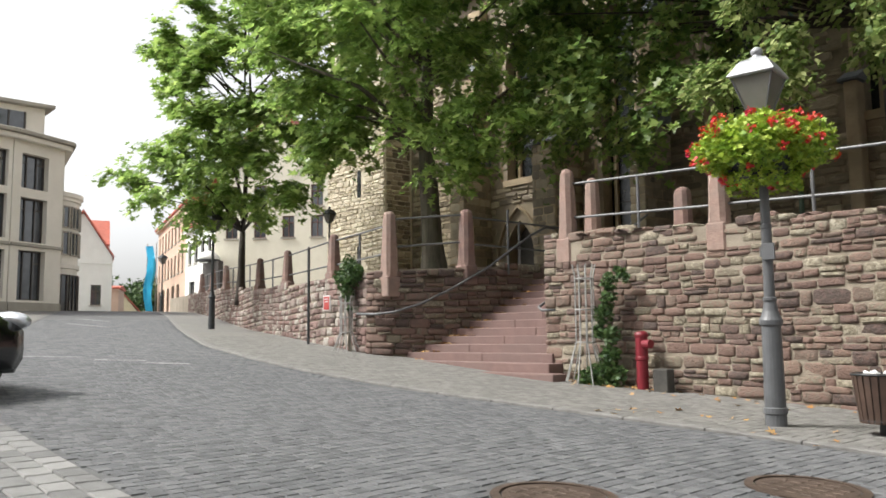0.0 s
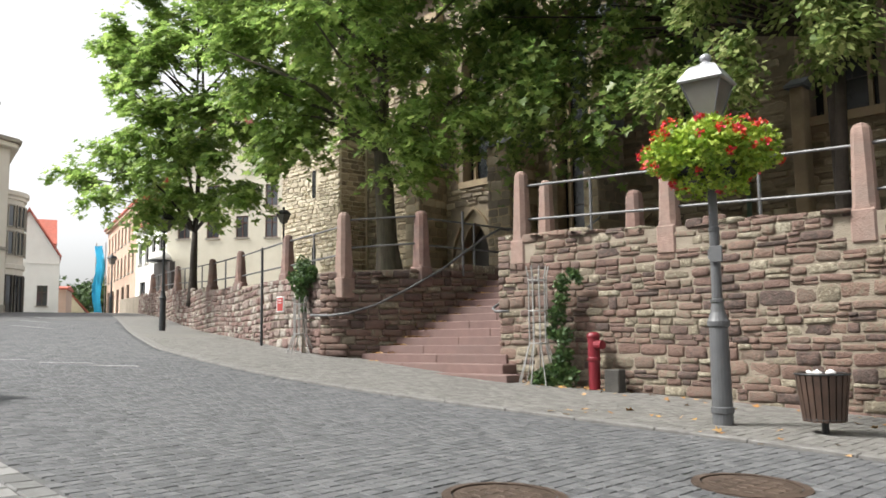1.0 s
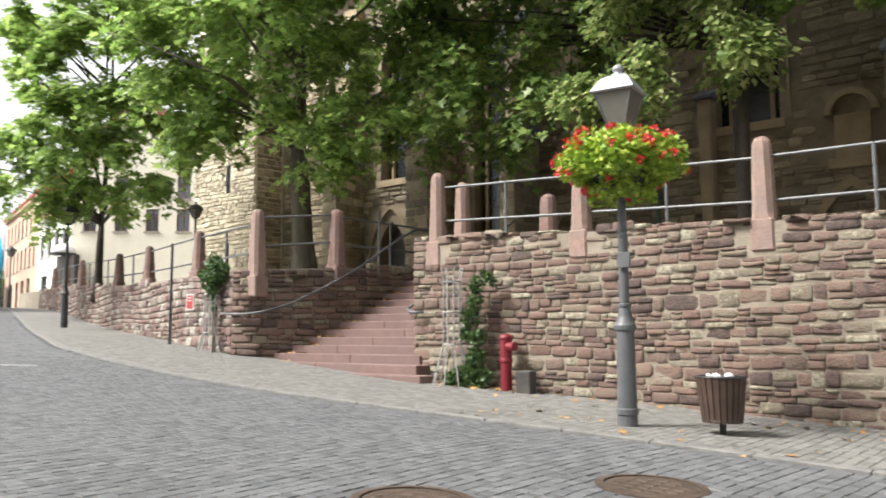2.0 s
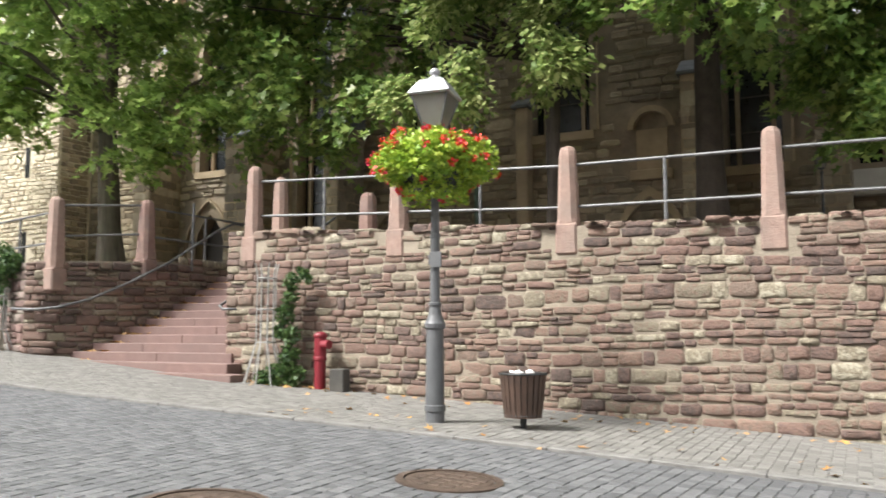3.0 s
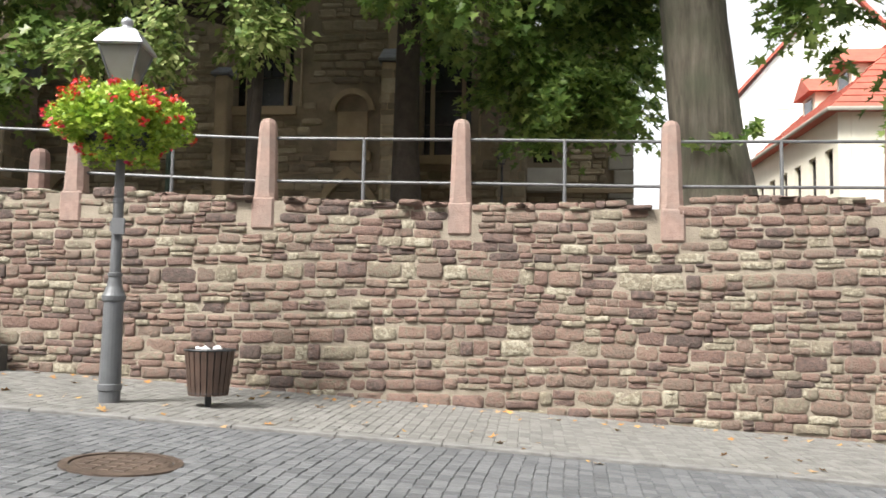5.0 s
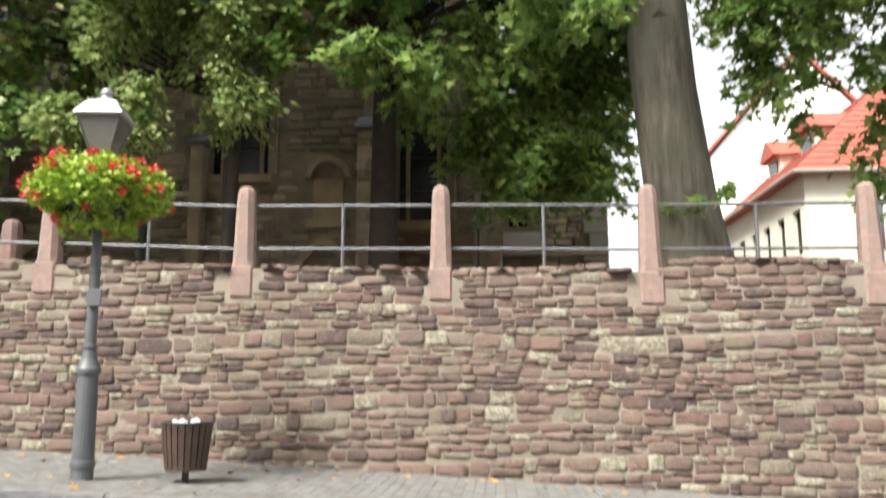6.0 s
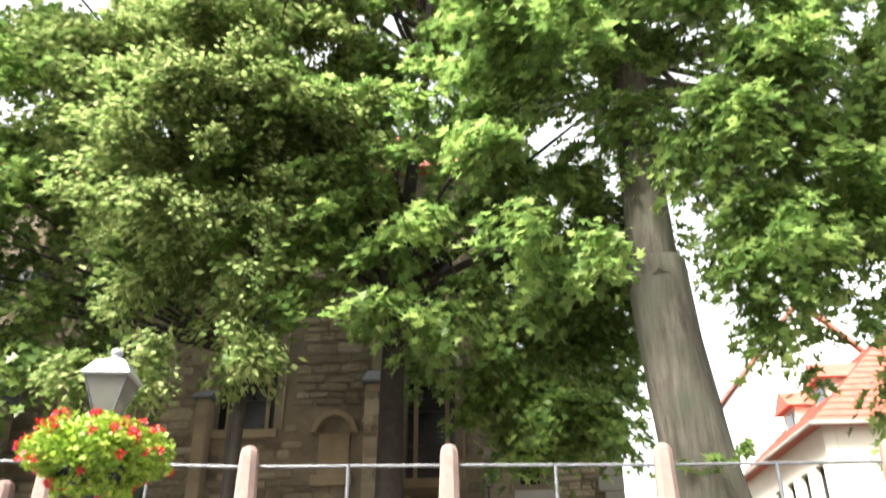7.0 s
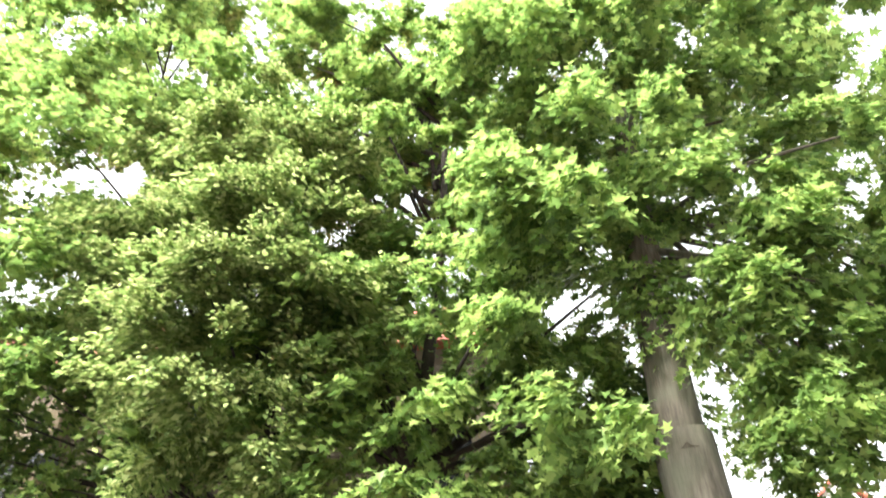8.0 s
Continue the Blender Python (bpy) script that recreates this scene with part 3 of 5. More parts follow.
    axis = np.array([cx * 0.6, cy * 0.6, cz - az * 0.35])
    out = cc[:, :3] - axis
    out /= np.linalg.norm(out, axis=1)[:, None] + 1e-6
    way = out[:, None, :] * 0.75 + rng.normal(0, 0.62, (len(cl), twigs, 3)) * np.array([1, 1, 0.6]) + np.array([0, 0, 0.12])
    way /= np.linalg.norm(way, axis=2)[:, :, None]
    reach = rng.uniform(0.75, 1.45, (len(cl), twigs))
    tw = rng.integers(0, twigs, leaves)
    d = way[pick, tw]
    along = rng.uniform(0, 1, leaves) ** 0.75
    r = cc[pick, 3]
    pos = cc[pick, :3] - out[pick] * (r * 0.35)[:, None] + d * (along * reach[pick, tw] * r)[:, None]
    pos[:, 2] -= droop * r * along ** 2
    pos += rng.normal(0, 0.17, pos.shape) * r[:, None] * np.array([1, 1, 0.55])
    sizes = size * rng.uniform(0.6, 1.25, leaves)
    tips = d * np.array([1, 1, 0.3]) - np.array([0, 0, 0.35])
    leaf_mesh("crown", pos, sizes, leaf, tree, rng, shape, 0.42, d * 0.55, tips)
    return tree


def scatter(n, lo, hi, r, seed):
    """Loose clumps in a box, for boughs that hang lower on one side."""
    q = random.Random(seed)
    return [(q.uniform(lo[0], hi[0]), q.uniform(lo[1], hi[1]), q.uniform(lo[2], hi[2]), r * q.uniform(0.7, 1.15)) for _ in range(n)]


make_tree(-27.8, 14.4, 2.6, 0.17, (0.1, 0.0), 2.6, (3.9, -2.0, 7.1, 4.2, 2.7, 5.2), 115, 24000, 0.25, M_BARK_D, M_LEAF_P, "young plane tree with a light green crown behind the wall", 3,
          extra=scatter(7, (-2.0, -2.6, 7.0), (0.8, -1.6, 9.6), 1.0, 21) + [(-6.2, -2.2, 5.4, 1.0), (-5.0, -2.2, 5.0, 1.0), (-3.4, -2.0, 4.2, 1.0), (2.4, -1.0, 3.2, 0.9), (4.0, -1.4, 3.2, 0.9), (1.2, -1.5, 3.4, 0.9), (5.6, -1.6, 3.2, 0.9), (6.6, -1.6, 2.9, 0.8)])
make_tree(-16.0, 13.7, 2.45, 0.33, (0.0, -0.2), 3.6, (0.6, -1.2, 8.2, 6.0, 4.0, 4.6), 140, 33000, 0.22, M_BARK, M_LEAF_P, "large plane tree with a grey trunk on the terrace", 5,
          extra=scatter(12, (-1.8, -2.8, 3.1), (3.5, -1.4, 5.2), 0.9, 31) + [(1.2, -1.0, 2.7, 0.7), (2.6, -1.3, 2.9, 0.8), (-2.0, -1.8, 4.0, 0.8), (4.2, -1.4, 3.4, 0.9), (3.4, -1.6, 2.9, 0.7)])
make_tree(-4.6, 13.2, 2.45, 0.12, (0.1, 0.1), 3.2, (-0.9, -0.6, 8.6, 3.0, 2.2, 6.2), 170, 100000, 0.15, M_BARK_D, M_LEAF_L, "lime tree with dense yellow-green foliage", 7, shape=(OVAL_V, OVAL_T), spread=0.8,
          extra=[(-2.4, -1.0, 3.0, 0.7), (-1.0, -1.2, 3.2, 0.8), (0.4, -1.2, 3.4, 0.7)])
make_tree(-2.2, 14.9, 2.45, 0.30, (0.05, -0.1), 5.2, (0.9, -1.6, 10.6, 3.6, 2.8, 7.6), 140, 72000, 0.19, M_BARK_D, M_LEAF, "maple tree with a dark trunk on the terrace", 9,
          extra=scatter(9, (2.2, -1.0, 2.1), (4.5, 0.4, 3.2), 0.75, 1) + scatter(16, (1.6, -1.2, 3.2), (4.6, 0.5, 6.8), 0.95, 2) + scatter(26, (0.6, -1.5, 2.5), (4.4, 0.8, 7.5), 0.8, 17) + scatter(14, (-2.8, -3.1, 4.2), (0.4, -2.2, 8.6), 0.75, 6) + scatter(16, (-3.8, -2.6, 12.5), (0.5, 0.0, 18.5), 1.05, 12) + [(0.2, -2.6, 3.9, 0.8), (-1.2, -2.4, 4.2, 0.8), (1.2, -2.6, 3.8, 0.7)])
make_tree(3.0, 12.9, 2.45, 0.57, (-0.42, 0.1), 4.9, (0.6, -1.5, 10.0, 4.8, 3.0, 6.6), 150, 70000, 0.19, M_BARK, M_LEAF, "large maple tree with a thick furrowed trunk", 11, bare=8.0, limbs=6, taper=0.86, leader=[(-0.45, 0.1, 8.0), (-0.3, 0.1, 11.5), (0.1, 0.1, 17.5)],
          extra=scatter(34, (0.9, -1.8, 3.6), (5.0, -0.2, 8.5), 0.85, 3) + scatter(12, (0.9, -1.9, 3.6), (3.2, -0.6, 5.6), 0.7, 4) + scatter(9, (0.9, -1.4, 2.7), (4.0, -0.4, 3.8), 0.5, 5) + scatter(9, (0.6, -1.6, 3.6), (2.2, -0.6, 5.2), 0.6, 8) + scatter(14, (0.1, -1.8, 6.4), (2.6, -0.6, 12.5), 0.8, 9) + scatter(12, (3.0, -1.5, 11.0), (6.5, 1.0, 17.5), 1.05, 14) + scatter(6, (1.3, -1.0, 4.6), (2.6, 0.4, 7.0), 0.6, 15) + [(-2.8, -2.2, 4.4, 0.9), (-1.6, -2.4, 4.0, 0.8), (2.4, -1.0, 1.5, 0.45), (2.5, -1.0, 2.2, 0.55), (1.6, -0.6, 2.6, 0.35), (0.35, -0.85, 1.5, 0.22), (-0.1, -0.8, 1.35, 0.2), (-0.5, -0.7, 1.3, 0.18)])
make_tree(-5.35, 15.6, 2.45, 0.17, (-0.1, 0.0), 4.4, (-5.6, -1.3, 13.0, 6.2, 3.4, 11.0), 180, 52000, 0.22, M_BARK_D, M_LEAF, "tall tree shading the church front", 13, extra=scatter(14, (-7.5, -2.4, 3.4), (-3.0, -0.6, 7.5), 1.0, 22))

# ---- church ----
CH = 19.5


def lancet(cx, w, z0, z1, seg=8):
    """Outline of a pointed window."""
    h = w * 0.95
    pts = [(cx - w / 2, z0), (cx + w / 2, z0), (cx + w / 2, z1 - h)]
    for i in range(1, seg):
        a = i / seg * math.acos(0.5 / 1.0)
        pts.append((cx - w / 2 + w * math.cos(a * 1.0), z1 - h + h / math.sin(math.acos(0.5)) * math.sin(a)))
    pts.append((cx, z1))
    left = [(2 * cx - px, pz) for px, pz in pts[3:-1]][::-1]
    pts += left + [(cx - w / 2, z1 - h)]
    return pts


church = tagged(empty("church"), "old gothic stone church with buttresses and tall dark windows", "church")
WINS = [(-18.15, 1.35, 6.4, 11.5), (-14.25, 1.25, 4.3, 11.5), (-10.35, 1.6, 5.4, 11.5), (-6.55, 1.55, 6.3, 11.5), (-1.9, 1.2, 5.05, 11.5)]
DOOR = (-18.3, 1.2, 2.45, 5.0)


def holed_wall(x0, x1, z0, z1, holes, y, depth):
    """A wall with pointed openings right through it: front and back faces plus the reveals."""
    bm = bmesh.new()
    for yy in (y, y + depth):
        es = []
        for loop in [[(x0, z0), (x1, z0), (x1, z1), (x0, z1)]] + holes:
            vs = [bm.verts.new((px, yy, pz)) for px, pz in loop]
            es += [bm.edges.new((vs[i], vs[(i + 1) % len(vs)])) for i in range(len(vs))]
        bmesh.ops.triangle_fill(bm, use_beauty=True, use_dissolve=False, edges=es)
    for loop in [[(x0, z0), (x1, z0), (x1, z1), (x0, z1)]] + holes:
        a = [bm.verts.new((px, y, pz)) for px, pz in loop]
        b = [bm.verts.new((px, y + depth, pz)) for px, pz in loop]
        for i in range(len(a)):
            j = (i + 1) % len(a)
            bm.faces.new((a[i], a[j], b[j], b[i]))
    bmesh.ops.remove_doubles(bm, verts=bm.verts, dist=0.0005)
    bmesh.ops.recalc_face_normals(bm, faces=bm.faces)
    return bm


holes = [lancet(*w) for w in WINS] + [lancet(*DOOR)]
part("nave_wall", holed_wall(-24.5, 0.04, 2.2, 13.5, holes, CH, 0.8), M_CHURCH, church)
for w in WINS:
    win = part("window", prism(bmesh.new(), lancet(w[0], w[1], w[2], w[3]), CH + 0.45, CH + 0.5), M_GLASS_D, church, "dark leaded glass window")
    for dx in (-0.25, 0.25):
        part("mullion", boxed(w[0] + dx * w[1] * 1.3 - 0.05, CH + 0.33, w[2], w[0] + dx * w[1] * 1.3 + 0.05, CH + 0.44, w[3] - 1.0), M_DRESSED, win)
    for kz in range(1, 6):
        part("glazing_bar", boxed(w[0] - w[1] / 2, CH + 0.42, w[2] + kz * 0.85, w[0] + w[1] / 2, CH + 0.445, w[2] + kz * 0.85 + 0.03), M_FRAME_D, win)
    part("sill", prism(bmesh.new(), [(w[0] - w[1] / 2 - 0.12, w[2] - 0.22), (w[0] + w[1] / 2 + 0.12, w[2] - 0.22), (w[0] + w[1] / 2 + 0.12, w[2] - 0.003), (w[0] - w[1] / 2 - 0.12, w[2] - 0.003)], CH - 0.10, CH + 0.4), M_DRESSED, win)
    bm = bmesh.new()
    o, i = lancet(w[0], w[1] + 0.5, w[2], w[3] + 0.3), lancet(w[0], w[1] + 0.02, w[2], w[3] + 0.01)
    for yy, flip in ((CH - 0.06, False),):
        vo, vi = [bm.verts.new((a, yy, b)) for a, b in o], [bm.verts.new((a, yy + 0.22, b)) for a, b in i]
        bo = [bm.verts.new((a, yy + 0.08, b)) for a, b in o]
        for k in range(1, len(o)):
            j = (k + 1) % len(o)
            bm.faces.new((vo[k], vo[j], vi[j], vi[k]))
            bm.faces.new((vo[j], vo[k], bo[k], bo[j]))
    part("surround", bm, M_DRESSED, win)
door = part("door", prism(bmesh.new(), lancet(DOOR[0], DOOR[1], DOOR[2], DOOR[3]), CH + 0.5, CH + 0.58), M_FRAME_D, church, "dark wooden church door")
for k in range(3):
    o, i = lancet(DOOR[0], DOOR[1] + 0.9 - 0.28 * k, DOOR[2], DOOR[3] + 0.52 - 0.16 * k), lancet(DOOR[0], DOOR[1] + 0.72 - 0.28 * k, DOOR[2], DOOR[3] + 0.42 - 0.16 * k)
    bm = bmesh.new()
    y = CH - 0.12 + 0.14 * k
    vo, vi, bi = [bm.verts.new((a, y, b)) for a, b in o], [bm.verts.new((a, y, b)) for a, b in i], [bm.verts.new((a, y + 0.3, b)) for a, b in i]
    bo = [bm.verts.new((a, y + 0.3, b)) for a, b in o]
    for e in range(1, len(o)):
        j = (e + 1) % len(o)
        bm.faces.new((vo[e], vo[j], vi[j], vi[e]))
        bm.faces.new((vi[e], vi[j], bi[j], bi[e]))
        bm.faces.new((vo[j], vo[e], bo[e], bo[j]))
    part("archivolt", bm, M_DRESSED, door)


def buttress(x, w=0.95, d=1.3, caps=((7.0, 0.55), (10.2, 0.3))):
    b = part("buttress", boxed(x - w / 2, CH - d, 2.2, x + w / 2, CH, caps[0][0], 0.03), M_DRESSED, church)
    z0, dd = caps[0][0], d
    for i, (z, keep) in enumerate(caps):
        nd = d * keep
        bm = prism(bmesh.new(), [(0, 0), (dd + 0.10, 0), (dd + 0.10, 0.06), (nd, 0.5), (0, 0.5)], x - w / 2 - 0.06, x + w / 2 + 0.06)
        for v in bm.verts:
            v.co = Vector((v.co.y, CH - v.co.x, z + v.co.z))
        bmesh.ops.recalc_face_normals(bm, faces=bm.faces)
        part("cap", bm, M_SLATE, b, "slate-grey sloping stone cap")
        z1 = caps[i + 1][0] if i + 1 < len(caps) else 12.6
        part("upper_stage", boxed(x - w / 2 + 0.03, CH - nd, z + 0.4, x + w / 2 - 0.03, CH, z1, 0.03), M_DRESSED, b)
        dd = nd
    return b


BUTTS = [(-19.95, 0.7), (-16.1, 0.9), (-12.75, 0.5), (-2.95, 0.7), (-0.28, 0.62)]
for x, w in BUTTS:
    buttress(x, w)
pier = part("pier", boxed(-7.62, CH - 0.42, 2.2, -7.3, CH, 7.0, 0.03), M_DRESSED, church, "slender mossy stone pier")
bm = prism(bmesh.new(), [(0, 0), (0.55, 0), (0.55, 0.05), (0.05, 0.32), (0, 0.32)], -7.7, -7.22)
for v in bm.verts:
    v.co = Vector((v.co.y, CH - v.co.x, 7.0 + v.co.z))
bmesh.ops.recalc_face_normals(bm, faces=bm.faces)
part("cap", bm, M_SLATE, pier)
part("downpipe", tube(bmesh.new(), [(-8.88, CH - 0.1, 2.3), (-8.88, CH - 0.1, 12.8)], 0.06, seg=10), M_COPPER, church, "green copper downpipe")
for cx_, w_ in ((-4.3, 1.7), (-11.6, 1.0)):
    o, i = lancet(cx_, w_ + 0.36, 2.2, 4.75), lancet(cx_, w_, 2.2, 4.5)
    bm = bmesh.new()
    vo, vi, bi, bo = [[bm.verts.new((a, y, b)) for a, b in q] for q, y in ((o, CH - 0.16), (i, CH - 0.16), (i, CH + 0.02), (o, CH + 0.02))]
    for e in range(1, len(o)):
        j = (e + 1) % len(o)
        bm.faces.new((vo[e], vo[j], vi[j], vi[e]))
        bm.faces.new((vi[e], vi[j], bi[j], bi[e]))
        bm.faces.new((vo[j], vo[e], bo[e], bo[j]))
    part("blind_arch", bm, M_DRESSED, church, "low blind stone arch")
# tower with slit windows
part("tower", boxed(-27.7, 18.2, 2.2, -23.9, 24, 22), M_TOWER_J, church, "rubble tower wall coloured pale as if sunlit")
for z in (6.6, 3.6):
    part("slit_window", boxed(-25.62, 18.17, z, -25.42, 18.5, z + 1.1), M_GLASS_D, church)
part("plinth", prism(bmesh.new(), [(-23.85, 2.2), (0.04, 2.2), (0.04, 3.1), (-23.85, 3.1)], CH - 0.12, CH - 0.002), M_CHURCH, church)
bm = prism(bmesh.new(), [(CH - 0.5, 13.4), (CH + 9, 21), (CH + 18, 13.4)], -24, 0.04)
for v in bm.verts:
    v.co = Vector((v.co.y, v.co.x, v.co.z))
bmesh.ops.recalc_face_normals(bm, faces=bm.faces)
part("roof", bm, M_TILE, church)
# niche with a plain carved figure panel
niche = part("niche", boxed(-4.75, CH - 0.16, 4.9, -3.75, CH + 0.05, 5.15, 0.02), M_DRESSED, church)
part("niche_panel", boxed(-4.6, CH - 0.05, 5.15, -3.85, CH - 0.01, 6.15), M_DRESSED, niche)
bm = bmesh.new()
for k in range(12):
    a0, a1 = math.pi * k / 12, math.pi * (k + 1) / 12
    c = [(-4.22 + r * math.cos(a), 6.15 + r * math.sin(a)) for r, a in ((0.42, a0), (0.56, a0), (0.56, a1), (0.42, a1))]
    f = [bm.verts.new((px, CH - 0.18, pz)) for px, pz in c] + [bm.verts.new((px, CH, pz)) for px, pz in c]
    for q in ((0, 1, 2, 3), (1, 5, 6, 2), (3, 7, 4, 0)):
        bm.faces.new([f[j] for j in q])
bmesh.ops.remove_doubles(bm, verts=bm.verts, dist=0.001)
bmesh.ops.recalc_face_normals(bm, faces=bm.faces)
part("arch", bm, M_DRESSED, niche)
# low annex at the east end
annex = tagged(empty("church_annex"), "low weathered stone annex of the church", "church")
ANNEX_WIN = [(0.22, 4.95), (0.68, 4.95), (0.68, 7.3), (0.22, 7.3)]
bm = holed_wall(-0.1, 2.6, 2.2, 8.2, [ANNEX_WIN], 19.9, 0.6)
part("wall", bm, M_CHURCH, annex)
part("wall", boxed(-0.1, 20.5, 2.2, 2.6, 27, 8.2), M_CHURCH, annex)
part("window", boxed(0.2, 20.2, 4.95, 0.7, 20.24, 7.3), M_GLASS_D, annex, "narrow greenish leaded window")
bm = prism(bmesh.new(), [(0, 0), (0.34, 0), (0.34, 0.07), (0.02, 0.62), (0, 0.62)], 0.07, 1.0)
for v in bm.verts:
    v.co = Vector((v.co.y, 19.9 - v.co.x, 4.2 + v.co.z))
bmesh.ops.recalc_face_normals(bm, faces=bm.faces)
part("ledge", bm, M_TRIM, annex, "pale sloping stone ledge")
part("coping", boxed(1.0, 19.76, 4.18, 2.62, 19.88, 4.3, 0.02), M_DRESSED, annex)
z = 2.3
k = 0
while z < 8.0:
    part("quoin", boxed(2.16 - 0.14 * (k % 2), 19.80, z + 0.006, 2.63, 19.95, z + 0.34, 0.02), M_TRIM, annex)
    z += 0.35
    k += 1


# ---- houses ----
def facade_house(name, a, b, depth, z0, eave, ridge, wall_m, roof_m, windows, label, frame_m=M_FRAME_D, gable=False, roof_over=0.4):
    """A house whose front runs from a to b (left to right as seen). windows: (along, z, w, h)."""
    ax, ay = a
    bx, by = b
    L = math.hypot(bx - ax, by - ay)
    house = tagged(empty(name, ax, ay, z0, math.degrees(math.atan2(by - ay, bx - ax))), label, "house")
    H = eave - z0
    rects = [[(u - w / 2, z - z0), (u + w / 2, z - z0), (u + w / 2, z - z0 + h), (u - w / 2, z - z0 + h)] for u, z, w, h in windows]
    part("wall", holed_wall(0, L, -0.6, H, rects, 0, 0.4), wall_m, house)
    part("wall", boxed(0, 0.4, -0.6, L, depth, H), wall_m, house)
    R = ridge - z0
    if roof_m is not None:
        if gable:
            bm = prism(bmesh.new(), [(-roof_over, H - 0.1), (L / 2, R), (L + roof_over, H - 0.1), (L + roof_over, H + 0.1), (L / 2, R + 0.25), (-roof_over, H + 0.1)], -0.25, depth + 0.3)
            part("gable", prism(bmesh.new(), [(0, H), (L, H), (L / 2, R - 0.05)], 0.02, 0.35), wall_m, house)
        else:
            bm = prism(bmesh.new(), [(-roof_over, H), (-roof_over, H + 0.18), (depth / 2, R), (depth + roof_over, H + 0.18), (depth + roof_over, H)], -0.2, L + 0.2)
            for v in bm.verts:
                v.co = Vector((v.co.y, v.co.x, v.co.z))
            bmesh.ops.recalc_face_normals(bm, faces=bm.faces)
            part("cornice", boxed(-0.1, -0.28, H - 0.25, L + 0.1, 0.0, H - 0.004), wall_m, house)
        part("roof", bm, roof_m, house)
    for u, z, w, h in windows:
        win = part("window", boxed(u - w / 2, 0.2, z - z0, u + w / 2, 0.22, z - z0 + h), M_PANE, house)
        t = 0.07
        for x0, x1, q0, q1 in ((-w / 2, -w / 2 + t, 0, h), (w / 2 - t, w / 2, 0, h), (-t / 2, t / 2, t, h - t), (-w / 2 + t, w / 2 - t, 0, t), (-w / 2 + t, w / 2 - t, h - t, h), (-w / 2 + t, -t / 2, h * 0.66, h * 0.66 + t), (t / 2, w / 2 - t, h * 0.66, h * 0.66 + t)):
            part("frame", boxed(u + x0, 0.14, z - z0 + q0, u + x1, 0.198, z - z0 + q1), frame_m, win)
        part("sill", boxed(u - w / 2 - 0.1, -0.09, z - z0 - 0.12, u + w / 2 + 0.1, 0.13, z - z0 - 0.003), M_TRIM, win)
    return house


# plain unseen row, added behind the camera to close the street and limit its light
for k in range(4):
    facade_house("house", (-5.5 + 14 * k, -6.0), (-19.5 + 14 * k, -6.0), 10, ground_z(-12.5 + 14 * k) - 0.3, 8.8, 12.6, (M_PLASTER, M_PLASTER_P, M_PLASTER_W, M_PLASTER)[k], M_TILE,
                 [(2.0 + 2.5 * a, 2.4 + 3.1 * b, 1.1, 1.8) for a in range(5) for b in range(2)], "added plastered town house behind the camera, out of view", M_FRAME_W)
# cream gabled corner house and the row going up the street
facade_house("house", (-58.4, 28.3), (-51.4, 34.5), 11, 3.1, 13.2, 19.5, M_PLASTER, M_TILE,
             [(1.3 + 2.25 * k, z, 0.95, 1.65) for k in range(4) for z in (8.9, 11.3)] + [(3.0, 14.0, 0.9, 1.4), (6.3, 14.0, 0.9, 1.4)], "pale yellow gabled house with brown windows and a red roof", M_FRAME_R, gable=True)
part("string_course", boxed(0, -0.12, 5.2, 9.3, -0.004, 5.45, 0.02), M_PLASTER, bpy.data.objects["house"])
facade_house("house", (-66.5, 29.6), (-58.5, 28.3), 9, 3.3, 10.4, 14, M_PLASTER_W, M_TILE,
             [(1.2 + 1.85 * k, 7.5, 1.0, 1.7) for k in range(4)] + [(2.0, 3.6, 1.6, 2.4), (5.6, 3.6, 1.6, 2.4)], "white plastered shop house with dark window frames", M_FRAME_D)
facade_house("house", (-86, 35.2), (-66.55, 29.65), 9, 3.6, 12.8, 17, M_PLASTER_P, M_TILE,
             [(1.6 + 2.35 * k, z, 1.0, 1.8) for k in range(8) for z in (7.2, 10.1)] + [(2.0 + 3.4 * k, 3.9, 1.6, 2.3) for k in range(5)], "pink plastered house with dark windows", M_FRAME_D)
tarp = tagged(empty("scaffold_sheet", -75.0, 29.9, 3.75, 20), "bright blue tarpaulin hung over scaffolding", "tarpaulin")
bm = bmesh.new()
bmesh.ops.create_grid(bm, x_segments=6, y_segments=24, size=0.5)
for v in bm.verts:
    v.co = Vector((v.co.x * 1.0 + 0.12 * math.sin(v.co.y * 9), 0.15 * math.sin(v.co.x * 14 + v.co.y * 5), (v.co.y + 0.5) * 6.2))
bmesh.ops.solidify(bm, geom=bm.faces[:], thickness=0.03)
part("sheet", bm, M_BLUE, tarp, smooth=True)
for dx in (-0.6, 0.6):
    part("scaffold_tube", lathe(bmesh.new(), [(0.04, -0.3), (0.04, 6.5)], 8, dx, 0.2), M_WIRE, tarp)

# modern stone-clad building on the forecourt
STONE_B = tagged(empty("stone_building"), "pale limestone-clad modern building with large dark windows", "building")


